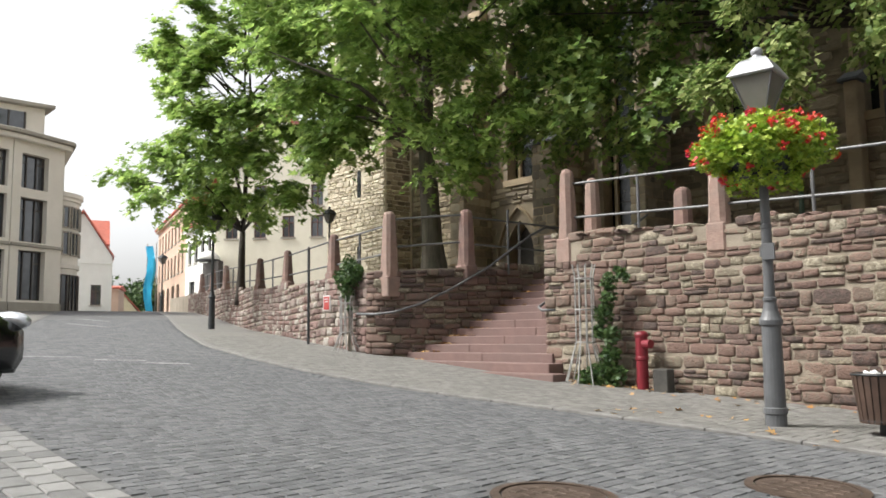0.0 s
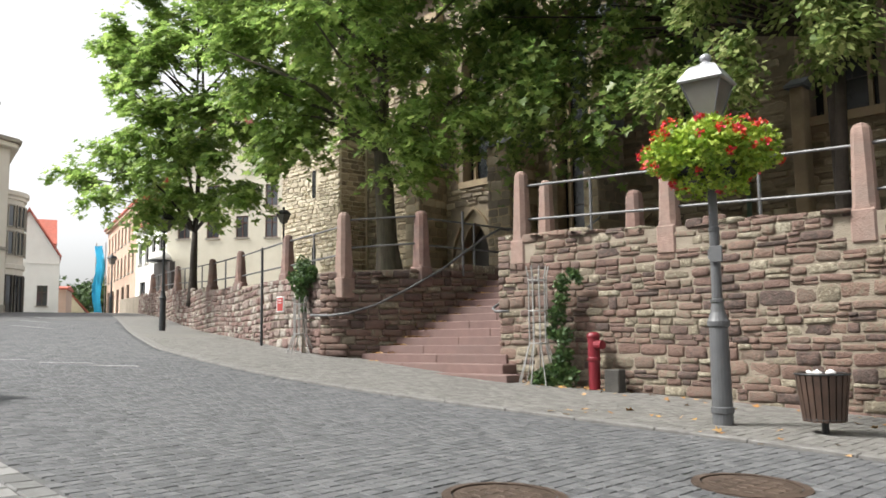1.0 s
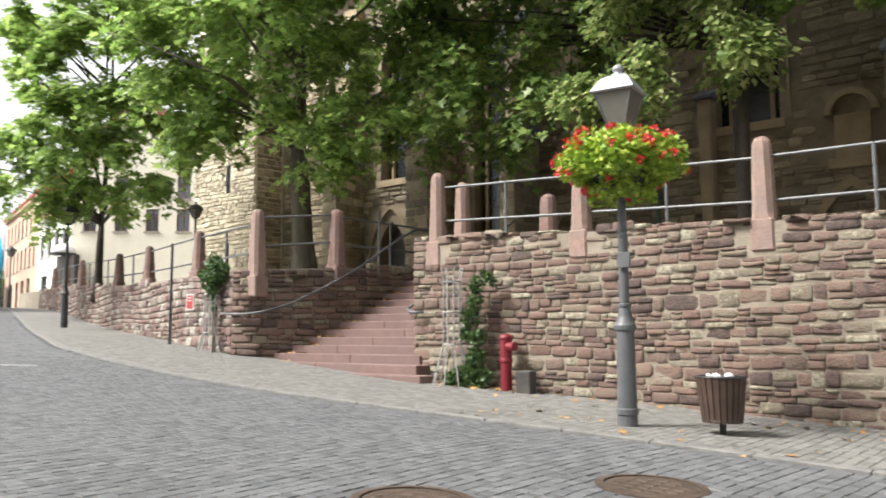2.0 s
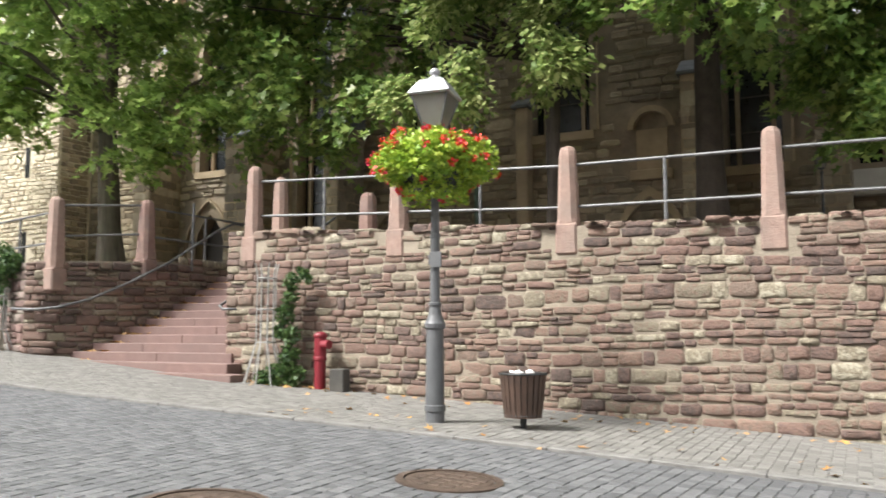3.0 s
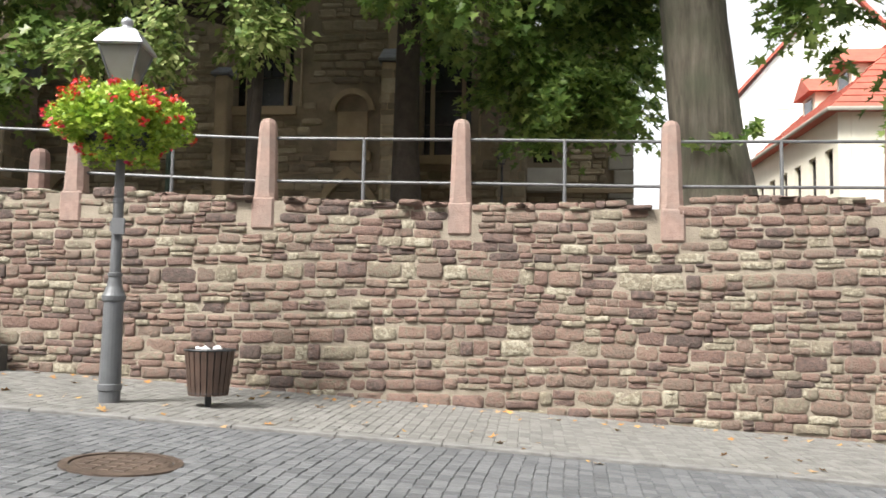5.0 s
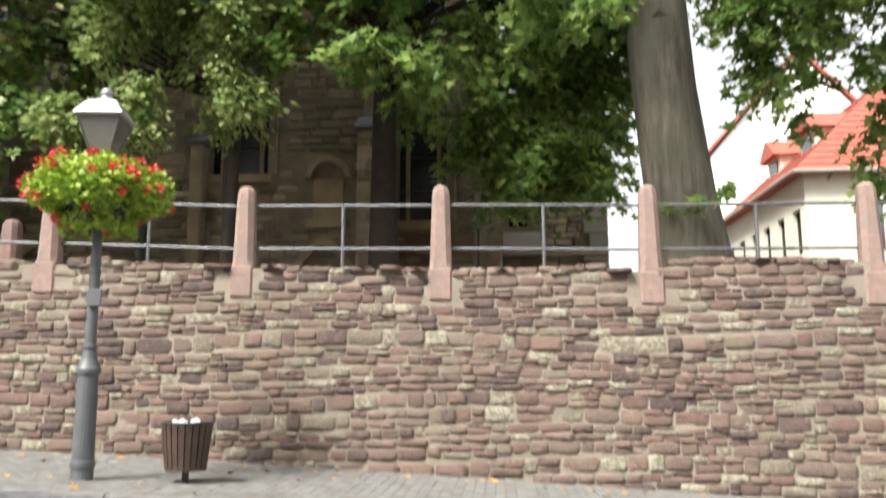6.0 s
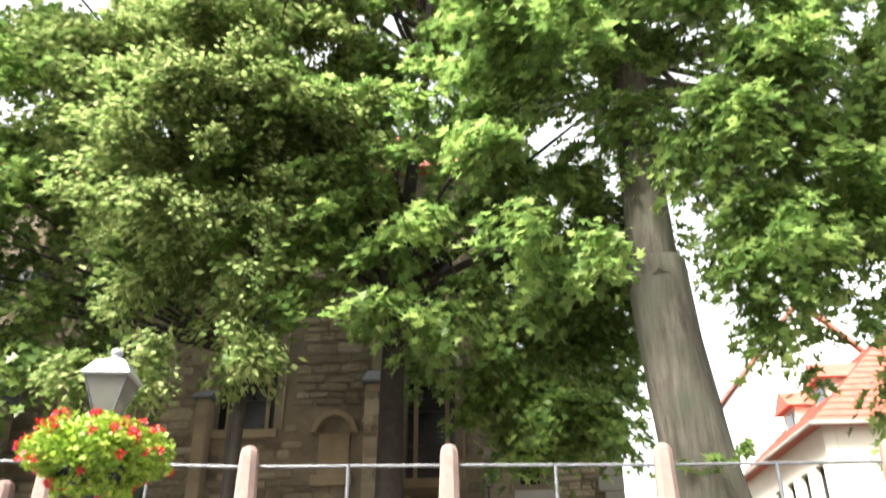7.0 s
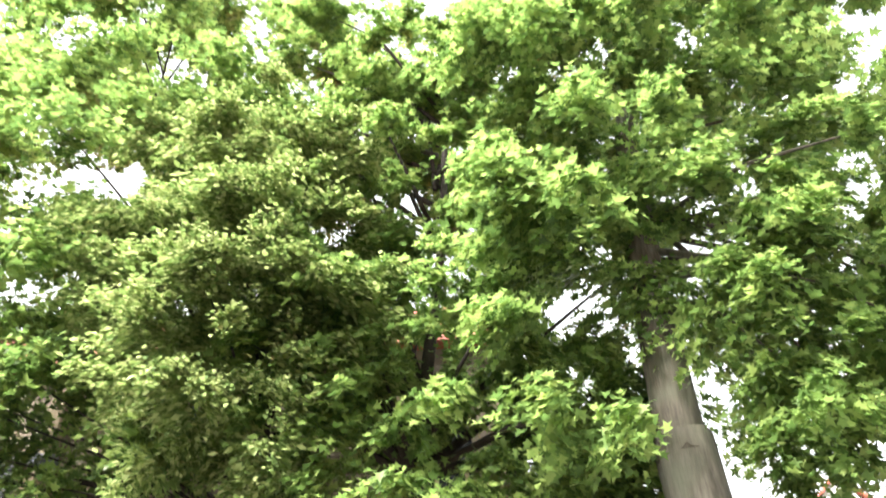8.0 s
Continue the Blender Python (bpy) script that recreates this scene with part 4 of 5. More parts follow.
def clad_face(a, b, bays, name="facade"):
    """One face of the clad building, from a to b as seen, with deep window bays: (along, z, w, h)."""
    z0, top = 2.0, 11.05
    L = math.hypot(b[0] - a[0], b[1] - a[1])
    m = pose(a[0], a[1], 0, 0, 0, math.degrees(math.atan2(b[1] - a[1], b[0] - a[0])))
    rects = [[(u - w / 2, z), (u + w / 2, z), (u + w / 2, z + h), (u - w / 2, z + h)] for u, z, w, h in bays]
    f = part(name, holed_wall(0, L, z0, top, rects, 0, 0.5), M_LIMESTONE, STONE_B)
    f.matrix_local = m
    part("cornice", boxed(-0.1, -0.35, top - 0.25, L + 0.12, -0.002, top - 0.003, 0.04), M_LIMESTONE, f)
    part("cornice", boxed(-0.15, -0.5, top + 0.002, L + 0.2, 0.5, top + 0.22, 0.04), M_TRIM, f)
    part("string_course", boxed(0, -0.10, 5.72, L, -0.002, 5.88, 0.02), M_TRIM, f)
    part("plinth", boxed(0, -0.06, z0, L, -0.002, 3.05, 0.01), M_TRIM, f)
    for u, z, w, h in bays:
        win = part("window", boxed(u - w / 2, 0.36, z, u + w / 2, 0.38, z + h), M_PANE, f, "dark window in a deep reveal")
        t = 0.07
        for x0, x1, q0, q1 in ((-w / 2, -w / 2 + t, 0, h), (w / 2 - t, w / 2, 0, h), (-w * 0.17 - t / 2, -w * 0.17 + t / 2, t, h - t), (w * 0.2 - t / 2, w * 0.2 + t / 2, t, h - t), (-w / 2 + t, w / 2 - t, 0, t), (-w / 2 + t, w / 2 - t, h - t, h), (-w / 2 + t, -w * 0.17 - t / 2, h * 0.74, h * 0.74 + t), (w * 0.2 + t / 2, w / 2 - t, h * 0.74, h * 0.74 + t)):
            part("frame", boxed(u + x0, 0.30, z + q0, u + x1, 0.358, z + q1), M_FRAME_D, win)
    return f


clad_face((-38.3, -6.0), (-42.0, 9.9), [(15.2 - 3.4 * k, z, 1.9, h) for k in range(3) for z, h in ((3.2, 2.3), (6.05, 2.1), (8.5, 1.75))])
clad_face((-42.0, 9.95), (-43.3, 12.6), [(1.25, 3.15, 1.55, 2.4), (1.25, 5.95, 1.55, 2.15), (1.25, 8.55, 1.55, 1.7)])
clad_face((-43.35, 12.65), (-56, 15.2), [])
part("core", boxed(-56, -6, 2.0, -43.9, 12.0, 10.9), M_LIMESTONE, STONE_B)
attic = part("attic", boxed(-53, -6, 11.05, -44.4, 11.9, 13.1), M_LIMESTONE, STONE_B)
part("attic_roof", boxed(-53.4, -6.4, 13.1, -44.0, 12.3, 13.3, 0.03), M_TRIM, attic)
aw = part("attic_window", boxed(-44.42, 8.6, 11.6, -44.37, 11.0, 12.8), M_PANE, attic)
for k in range(4):
    part("frame", boxed(-44.37, 8.6 + 0.77 * k, 11.6, -44.32, 8.68 + 0.77 * k, 12.8), M_FRAME_D, aw)
# rounded corner building beyond
RBX, RBY = -55.6, 14.7
rb = tagged(empty("round_building", RBX, RBY, 2.9), "cream corner building with a rounded window bay", "building")
part("bay", lathe(bmesh.new(), [(2.5, -0.5), (2.5, 2.75), (2.62, 2.8), (2.62, 3.05), (2.5, 3.1), (2.5, 7.0), (2.6, 7.05), (2.6, 7.2), (2.72, 7.3), (2.72, 7.55), (2.4, 7.65)], 32), M_LIMESTONE, rb)
for z, h in ((0.05, 2.35), (3.6, 1.5), (5.3, 1.4)):
    for k in range(7):
        a = radians(-75 + 24 * k)
        w = part("window", boxed(-0.42, -0.02, 0, 0.42, 0.02, h), M_PANE, rb)
        w.matrix_local = pose(2.51 * math.cos(a), 2.51 * math.sin(a), z, 0, 0, math.degrees(a) + 90)
        for x0, x1, q0, q1 in ((-0.46, -0.38, 0, h), (0.38, 0.46, 0, h), (-0.04, 0.04, 0.08, h - 0.08), (-0.38, 0.38, h - 0.08, h), (-0.38, 0.38, 0, 0.08)):
            part("frame", boxed(x0, -0.09, q0, x1, -0.025, q1), M_FRAME_D if z < 1 else M_TRIM, w)
facade_house("gabled_house", (-72.4, 20.4), (-70.9, 25.0), 10, 3.7, 8.3, 12.1, M_PLASTER_W, M_TILE, [(3.6, 4.2, 0.8, 1.7)], "white gabled house with a red roof", M_FRAME_D, gable=True, roof_over=0.12)
part("string_course", boxed(0, -0.10, 4.0, 4.8, -0.003, 4.15), M_PLASTER_W, bpy.data.objects["gabled_house"])
facade_house("house", (-88, 25.5), (-86.5, 30.0), 8, 3.8, 11.0, 14.2, M_PLASTER_W, M_TILE, [], "white house with a red tile roof higher up the street")
facade_house("gabled_house", (-118, 41.2), (-116.5, 45.0), 8, 4.2, 5.2, 7.8, M_PLASTER_Y, M_TILE, [(1.2, 4.6, 0.6, 0.9)], "small yellow gabled house far up the street", gable=True)
facade_house("house", (-104, 36.0), (-103.3, 37.4), 6, 4.0, 7.6, 8.2, M_PLASTER_P, M_TILE, [], "narrow brown house far up the street")
# far wooded hill
woods = tagged(empty("far_woods", -190, 72, 3.5), "distant green woods beyond the street", "woods", kind="stuff")
g = np.random.default_rng(71)
n = 9000
p = np.stack([g.normal(0, 5, n), g.uniform(-26, 26, n), g.uniform(0, 1, n) ** 0.7], 1)
p[:, 2] *= 9.5 + 2.2 * np.sin(p[:, 1] * 0.55) + 1.2 * np.sin(p[:, 1] * 1.7 + 1)
leaf_mesh("foliage", p, g.uniform(0.7, 1.5, n), M_FAR_TREE, woods, g, tilt=1.0)


# hipped house beyond the terrace
def hip_house():
    x0, x1, y0, y1, z0, e, r = 9.9, 18.5, 26.7, 36.5, 1.2, 7.95, 12.2
    hs = tagged(empty("house"), "cream house with a steep hipped red tile roof and dormers", "house")
    wl_ = [(26.7 + 1.2 + 1.55 * k, 5.3, 0.7, 1.5) for k in range(6)]
    f = part("wall", holed_wall(0, y1 - y0, z0, e, [[(u - 26.7 - w / 2, z), (u - 26.7 + w / 2, z), (u - 26.7 + w / 2, z + h), (u - 26.7 - w / 2, z + h)] for u, z, w, h in wl_], 0, 0.4), M_PLASTER, hs)
    f.matrix_local = pose(x0, y1, 0, 0, 0, -90)
    for u, z, w, h in wl_:
        u = u - 26.7
        win = part("window", boxed(u - w / 2, 0.2, z, u + w / 2, 0.22, z + h), M_PANE, f)
        for a, b, q0, q1 in ((-w / 2, -w / 2 + 0.07, 0, h), (w / 2 - 0.07, w / 2, 0, h), (-0.03, 0.03, 0.07, h - 0.07), (-w / 2 + 0.07, w / 2 - 0.07, 0, 0.07), (-w / 2 + 0.07, w / 2 - 0.07, h - 0.07, h)):
            part("frame", boxed(u + a, 0.14, z + q0, u + b, 0.198, z + q1), M_FRAME_D, win)
    part("wall", boxed(x0 + 0.41, y0, z0, x1, y1, e), M_PLASTER, hs)
    for k in range(3):
        win = part("window", boxed(x0 + 1.6 + 2.4 * k, y0 - 0.03, 5.3, x0 + 2.4 + 2.4 * k, y0 - 0.004, 6.8), M_PANE, hs)
        part("frame", boxed(x0 + 1.96 + 2.4 * k, y0 - 0.07, 5.3, x0 + 2.04 + 2.4 * k, y0 - 0.032, 6.8), M_FRAME_D, win)
    o = 0.45
    vs = [(x0 - o, y0 - o, e - 0.1), (x1 + o, y0 - o, e - 0.1), (x1 + o, y1 + o, e - 0.1), (x0 - o, y1 + o, e - 0.1), ((x0 + x1) / 2, y0 + 3.2, r), ((x0 + x1) / 2, y1 - 3.2, r)]
    rf = raw("roof", vs, [(0, 1, 4), (1, 2, 5, 4), (2, 3, 5), (3, 0, 4, 5), (3, 2, 1, 0)], M_TILE, hs)
    # raised tile rows on the two visible slopes
    for (a, b, c, d) in ((vs[3], vs[0], vs[4], vs[5]), (vs[0], vs[1], vs[4], vs[4])):
        for k in range(1, 16):
            t = k / 16
            p, q = Vector(a).lerp(Vector(d), t), Vector(b).lerp(Vector(c), t)
            part("roof_batten", tube(bmesh.new(), [p, q], 0.035, seg=5), M_TILE, rf)
    for k in range(2):
        y = y0 + 2.6 + 3.6 * k
        dm = part("dormer", boxed(x0 + 1.2, y - 0.7, 8.6, x0 + 3.2, y + 0.7, 10.1), M_PLASTER, hs)
        bm = prism(bmesh.new(), [(y - 0.95, 10.0), (y, 10.75), (y + 0.95, 10.0)], x0 + 0.9, x0 + 3.6)
        for v in bm.verts:
            v.co = Vector((v.co.y, v.co.x, v.co.z))
        bmesh.ops.recalc_face_normals(bm, faces=bm.faces)
        part("dormer_roof", bm, M_TILE, dm)
        part("dormer_window", boxed(x0 + 1.16, y - 0.4, 8.8, x0 + 1.195, y + 0.4, 9.85), M_PANE, dm)
    part("gutter", tube(bmesh.new(), [(x0 - o, y1 + o, e - 0.1), (x0 - o, y0 - o, e - 0.1), (x1 + o, y0 - o, e - 0.1)], 0.07), M_TRIM, hs)


hip_house()
facade_house("gabled_house", (11.6, 48), (24, 47), 9, 1.5, 13.2, 20.5, M_PLASTER_W, M_TILE, [(6, 12, 0.9, 1.5)], "tall pale gabled house with a red verge", gable=True)
awn = tagged(empty("glass_awning", -58.0, 27.6, 7.2), "pale glass dome awning over a shop entrance", "awning")
part("dome", lathe(bmesh.new(), [(0.85, 0), (0.82, 0.2), (0.65, 0.45), (0.35, 0.65), (0.06, 0.7)], 18), M_PLASTER_W, awn, smooth=True)
part("rim", lathe(bmesh.new(), [(0.87, -0.1), (0.9, -0.08), (0.9, 0.0), (0.87, 0.01)], 18), M_IRON_D, awn)
part("shop_front", boxed(-1.2, 0.1, -3.4, 1.4, 0.5, -0.15), M_FRAME_D, awn)
terrace_lamp = make_lamp(-21.6, 14.2, M_IRON_D, "dark iron lamp with a four-sided lantern on the terrace")
terrace_lamp.location.z, terrace_lamp.scale = 2.5, (0.62, 0.62, 0.66)
yard_lamp = make_lamp(-0.46, 17.0, M_IRON_D, "dark iron lamp with a four-sided lantern beside the church")
yard_lamp.location.z, yard_lamp.scale = 2.5, (0.5, 0.5, 0.53)

# ---- masonry pieces ----
def stone_shape(seed):
    """A weathered pillow-faced stone of unit size: outline in x and z, front towards -y."""
    rng = random.Random(seed)
    c = rng.uniform(0.05, 0.12)
    out = [(-0.5 + c, -0.5), (rng.uniform(-0.1, 0.1), -0.5), (0.5 - c, -0.5), (0.5, -0.5 + c * 1.9), (0.5, 0.5 - c * 2.1), (0.5 - c * 1.2, 0.5), (rng.uniform(-0.1, 0.1), 0.5), (-0.5 + c, 0.5), (-0.5, 0.5 - c * 1.9), (-0.5, -0.5 + c * 1.7)]
    out = [(x * rng.uniform(0.92, 1.03), z * rng.uniform(0.87, 1.05)) for x, z in out]
    n = len(out)
    tip = rng.uniform(-0.10, 0.10)
    v = [(x, 0.5, z) for x, z in out] + [(x, -0.10, z) for x, z in out]
    v += [(x * 0.955, -0.36 * rng.uniform(0.75, 1.15), z * 0.90) for x, z in out] + [(x * 0.78 + tip * 0.5, -0.46 * rng.uniform(0.7, 1.3), z * 0.64) for x, z in out]
    f = [tuple(range(3 * n, 4 * n))]
    for a in (0, n, 2 * n):
        for k in range(n):
            f.append((a + k, a + (k + 1) % n, a + n + (k + 1) % n, a + n + k))
    return v, f


def sett_shape(seed):
    rng = random.Random(seed)
    b = [(-0.5, -0.5), (0.5, -0.5), (0.5, 0.5), (-0.5, 0.5)]
    b = [(x * rng.uniform(0.95, 1.01), y * rng.uniform(0.95, 1.01)) for x, y in b]
    v = [(x, y, -0.5) for x, y in b] + [(x, y, 0.30) for x, y in b] + [(x * 0.90, y * 0.90, 0.5) for x, y in b]
    f = [(8, 9, 10, 11)]
    for a in (0, 4):
        for k in range(4):
            f.append((a + k, a + (k + 1) % 4, a + 4 + (k + 1) % 4, a + 4 + k))
    return v, f


STONE_SHAPES = [stone_shape(s) for s in range(24)]
SETT_SHAPES = [sett_shape(s) for s in range(10)]


def shape_meshes(name, shapes, material, smooth):
    out = []
    for v, f in shapes:
        me = bpy.data.meshes.new(name)
        me.from_pydata(v, [], f)
        me.materials.append(material)
        if smooth:
            me.shade_smooth()
        out.append(me)
    return out


def joined(name, shapes, mats, material, parent, smooth=False):
    """Many pieces in one mesh of kind stuff; mats: 4 x 4 poses with scale."""
    rng = random.Random(len(mats))
    vs, fs, base = [], [], 0
    for m in mats:
        v, f = shapes[rng.randrange(len(shapes))]
        a = np.array(m)
        vs.append(np.array(v) @ a[:3, :3].T + a[:3, 3])
        fs += [tuple(i + base for i in q) for q in f]
        base += len(v)
    ob = raw(name, np.concatenate(vs), fs, material, parent, smooth)
    return tagged(ob, kind="stuff")


def pieces(name, meshes, mats, parent):
    for i, m in enumerate(mats):
        ob = new(name, meshes[(i * 7) % len(meshes)])
        ob.parent = parent
        ob.matrix_local = m


def courses(x0, x1, lo, hi, hs, ls, seed, skip=None, drift=0.045):
    """Rows of stones as (x, z, width, height) between two heights."""
    rng = random.Random(seed)
    out = []
    zmin = min(lo(x0 + (x1 - x0) * k / 40) for k in range(41))
    zmax = max(hi(x0 + (x1 - x0) * k / 40) for k in range(41))
    z = zmin
    while z < zmax:
        h = rng.choice([rng.uniform(*hs), rng.uniform(hs[0], (hs[0] + hs[1]) / 2)])
        x = x0 - rng.uniform(0, ls[0])
        while x < x1:
            w = rng.uniform(*ls) * (0.75 + 0.35 * h / hs[1])
            a, b = max(x, x0), min(x + w, x1)
            xc = (a + b) / 2
            zc = z + h / 2 + drift * math.sin(x * 0.9 + z * 2.1)
            if b - a > 0.07 and lo(xc) - h * 0.35 < zc < hi(xc) - h * 0.2 and not (skip and skip(xc, zc, b - a, h)):
                r = rng.random()
                if h > hs[0] * 1.35 and r < 0.26:
                    k = rng.uniform(0.35, 0.65)
                    out.append((xc, zc - h * (1 - k) / 2, b - a, h * k))
                    m = rng.uniform(0.3, 0.7)
                    if b - a > 0.3:
                        out += [(a + (b - a) * m / 2, zc + h * k / 2, (b - a) * m, h * (1 - k)), (b - (b - a) * (1 - m) / 2, zc + h * k / 2, (b - a) * (1 - m), h * (1 - k))]
                    else:
                        out.append((xc, zc + h * k / 2, b - a, h * (1 - k)))
                else:
                    out.append((xc, zc, b - a, h * rng.uniform(0.88, 1.06)))
            x += w
        z += h
    return out


def stone_m(x, y, z, w, h, d, rng, yaw=0.0, gap=0.008):
    return pose(x, y, z + rng.uniform(-0.008, 0.008), rng.uniform(-3, 3), rng.uniform(-2.5, 2.5), math.degrees(yaw) + rng.uniform(-3, 3)) @ Matrix.Diagonal((max(0.05, w - gap) * rng.uniform(0.97, 1.04), d * rng.uniform(0.75, 1.4), max(0.04, h - gap * 0.8) * rng.uniform(0.95, 1.06), 1))


def near_post(xc, zc, w, h):
    return any(abs(xc - px) < 0.14 + w * 0.24 and zc > pf - 0.02 for px, pf, pt in POSTS)


rng = random.Random(21)
M_SHAPES = shape_meshes("stone", STONE_SHAPES, M_STONE, True)
lay = courses(-9.14, 14.5, ground_z, lambda x: wall_top(x) + 0.03, (0.075, 0.215), (0.13, 0.44), 4, near_post, 0.06)
near, rest = [], []
for x, z, w, h in lay:
    m = stone_m(x, FRONT + 0.016, z, w, h, 0.078, rng, gap=0.0)
    (near if -4.6 < x < 1.6 and len(near) < 300 and z > 0.75 else rest).append(m)
pieces("stone", M_SHAPES, near, wall_main)
# cap stones lying on the wall top
for k in range(60):
    x = -9.0 + k * 0.36 + rng.uniform(-0.05, 0.05)
    if not any(abs(x - px) < 0.3 for px, _, _ in POSTS):
        rest.append(stone_m(x, FRONT + 0.2, wall_top(x) - 0.04, rng.uniform(0.3, 0.42), rng.uniform(0.08, 0.12), 0.42, rng))
joined("stones", STONE_SHAPES, rest, M_STONE_J, wall_main, True)

ms = []
for x, z, w, h in courses(-46, -13.45, ground_z, lambda x: wall_top(x) + 0.02, (0.11, 0.25), (0.16, 0.45), 8):
    sl = math.atan2(wall_y(x + 0.4) - wall_y(x - 0.4), 0.8)
    ms.append(stone_m(x, wall_y(x) + 0.015, z, w, h, 0.08, rng, sl))
joined("stones", STONE_SHAPES, ms, M_STONE_L, wall_lower, True)
cs = []
run = [0.0]
for a, b in zip(CORNER, CORNER[1:]):
    run.append(run[-1] + math.hypot(b[0] - a[0], b[1] - a[1]))


def on_corner(u):
    return float(np.interp(u, run, [c[0] for c in CORNER])), float(np.interp(u, run, [c[1] for c in CORNER]))


for u, z, w, h in courses(0.0, run[-1], lambda u: max(ground_z(on_corner(u)[0]), 0.55 + 0.5 * (on_corner(u)[1] - 9.7)), lambda u: corner_top(*on_corner(u)) + 0.02, (0.10, 0.25), (0.2, 0.55), 12):
    (xa, ya), (xb, yb), (x, y) = on_corner(u - 0.1), on_corner(u + 0.1), on_corner(u)
    cs.append(stone_m(x, y, z, w, h, 0.09, rng, math.atan2(yb - ya, xb - xa)))
joined("stones", STONE_SHAPES, cs, M_STONE_J, wall_corner, True)
ss = []
for y, z, w, h in courses(10.2, 14.5, lambda y: max(0.5, 0.6 + (y - 9.5) * 0.5), lambda y: 2.86, (0.10, 0.22), (0.2, 0.5), 15):
    ss.append(pose(STAIR_R + 0.045, y, z, 0, rng.uniform(-2, 2), -90) @ Matrix.Diagonal((w - 0.02, 0.11, h - 0.018, 1)))
joined("stones", STONE_SHAPES, ss, M_STONE_J, wall_stair_right, False)


# church masonry
def church_skip(xc, zc, w, h):
    for cx, cw, z0, z1 in WINS:
        if abs(xc - cx) < cw / 2 + 0.27 + w / 2 and z0 - 0.3 < zc < z1 + 0.4:
            return True
    if abs(xc - DOOR[0]) < DOOR[1] / 2 + 0.45 + w / 2 and zc < DOOR[3] + 0.6:
        return True
    return abs(xc + 4.2) < 0.6 + w / 2 and 4.8 < zc < 6.8


ms = [stone_m(x, CH - 0.005, z, w, h, 0.07, rng, gap=0.03) for x, z, w, h in courses(-23.8, 0.0, lambda x: 3.1, lambda x: 11.0, (0.16, 0.34), (0.3, 0.85), 31, church_skip)]
joined("masonry", STONE_SHAPES, ms, M_CHURCH_J, church, False)
# tower front in the pale sunlit tone
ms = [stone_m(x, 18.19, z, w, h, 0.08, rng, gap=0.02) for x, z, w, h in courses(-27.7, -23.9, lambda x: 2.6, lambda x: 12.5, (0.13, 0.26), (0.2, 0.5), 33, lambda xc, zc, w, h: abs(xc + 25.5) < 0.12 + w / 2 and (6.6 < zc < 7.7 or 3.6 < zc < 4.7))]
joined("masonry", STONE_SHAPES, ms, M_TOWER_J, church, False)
ms = []
# tower's right side: darker nave stone stands in for the shade there
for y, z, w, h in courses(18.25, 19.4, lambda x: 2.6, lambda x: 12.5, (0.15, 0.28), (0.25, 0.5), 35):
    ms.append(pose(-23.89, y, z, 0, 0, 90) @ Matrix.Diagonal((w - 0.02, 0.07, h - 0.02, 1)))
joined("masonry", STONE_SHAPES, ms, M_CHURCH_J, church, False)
ms = [stone_m(x, 19.89, z, w, h, 0.09, rng, gap=0.03) for x, z, w, h in courses(0.07, 2.0, lambda x: 2.4, lambda x: 8.1, (0.12, 0.26), (0.25, 0.6), 37, lambda xc, zc, w, h: (xc < 1.0 and 4.1 < zc < 4.9) or (abs(xc - 0.45) < 0.24 + w / 2 and 4.85 < zc < 7.4))]
joined("masonry", STONE_SHAPES, ms, M_CHURCH_J, annex, False)

for bx_, bw_ in BUTTS:
    ms = [stone_m(x, CH - 1.302, z, w, h, 0.025, rng, gap=0.012) for x, z, w, h in courses(bx_ - bw_ / 2, bx_ + bw_ / 2, lambda x: 2.4, lambda x: 6.95, (0.22, 0.36), (0.3, 0.6), int(100 + bx_))]
    for y, z, w, h in courses(CH - 1.3, CH, lambda x: 2.4, lambda x: 6.95, (0.22, 0.36), (0.35, 0.7), int(200 + bx_)):
        ms.append(pose(bx_ + bw_ / 2 + 0.005, y, z, 0, 0, 90) @ Matrix.Diagonal((w - 0.012, 0.025, h - 0.012, 1)))
    joined("masonry", STONE_SHAPES, ms, M_CHURCH_J, church, False)

# ---- road setts, pavement setts, kerbs ----
HOLES = [(-2.64, 5.38, 0.40), (-3.5, 3.78, 0.40)]


def in_hole(x, y, pad=0.05):
    return any(math.hypot(x - hx, y - hy) < r + pad for hx, hy, r in HOLES)


def slope(x):
    return math.degrees(math.atan2(ground_z(x + 0.3) - ground_z(x - 0.3), 0.6))


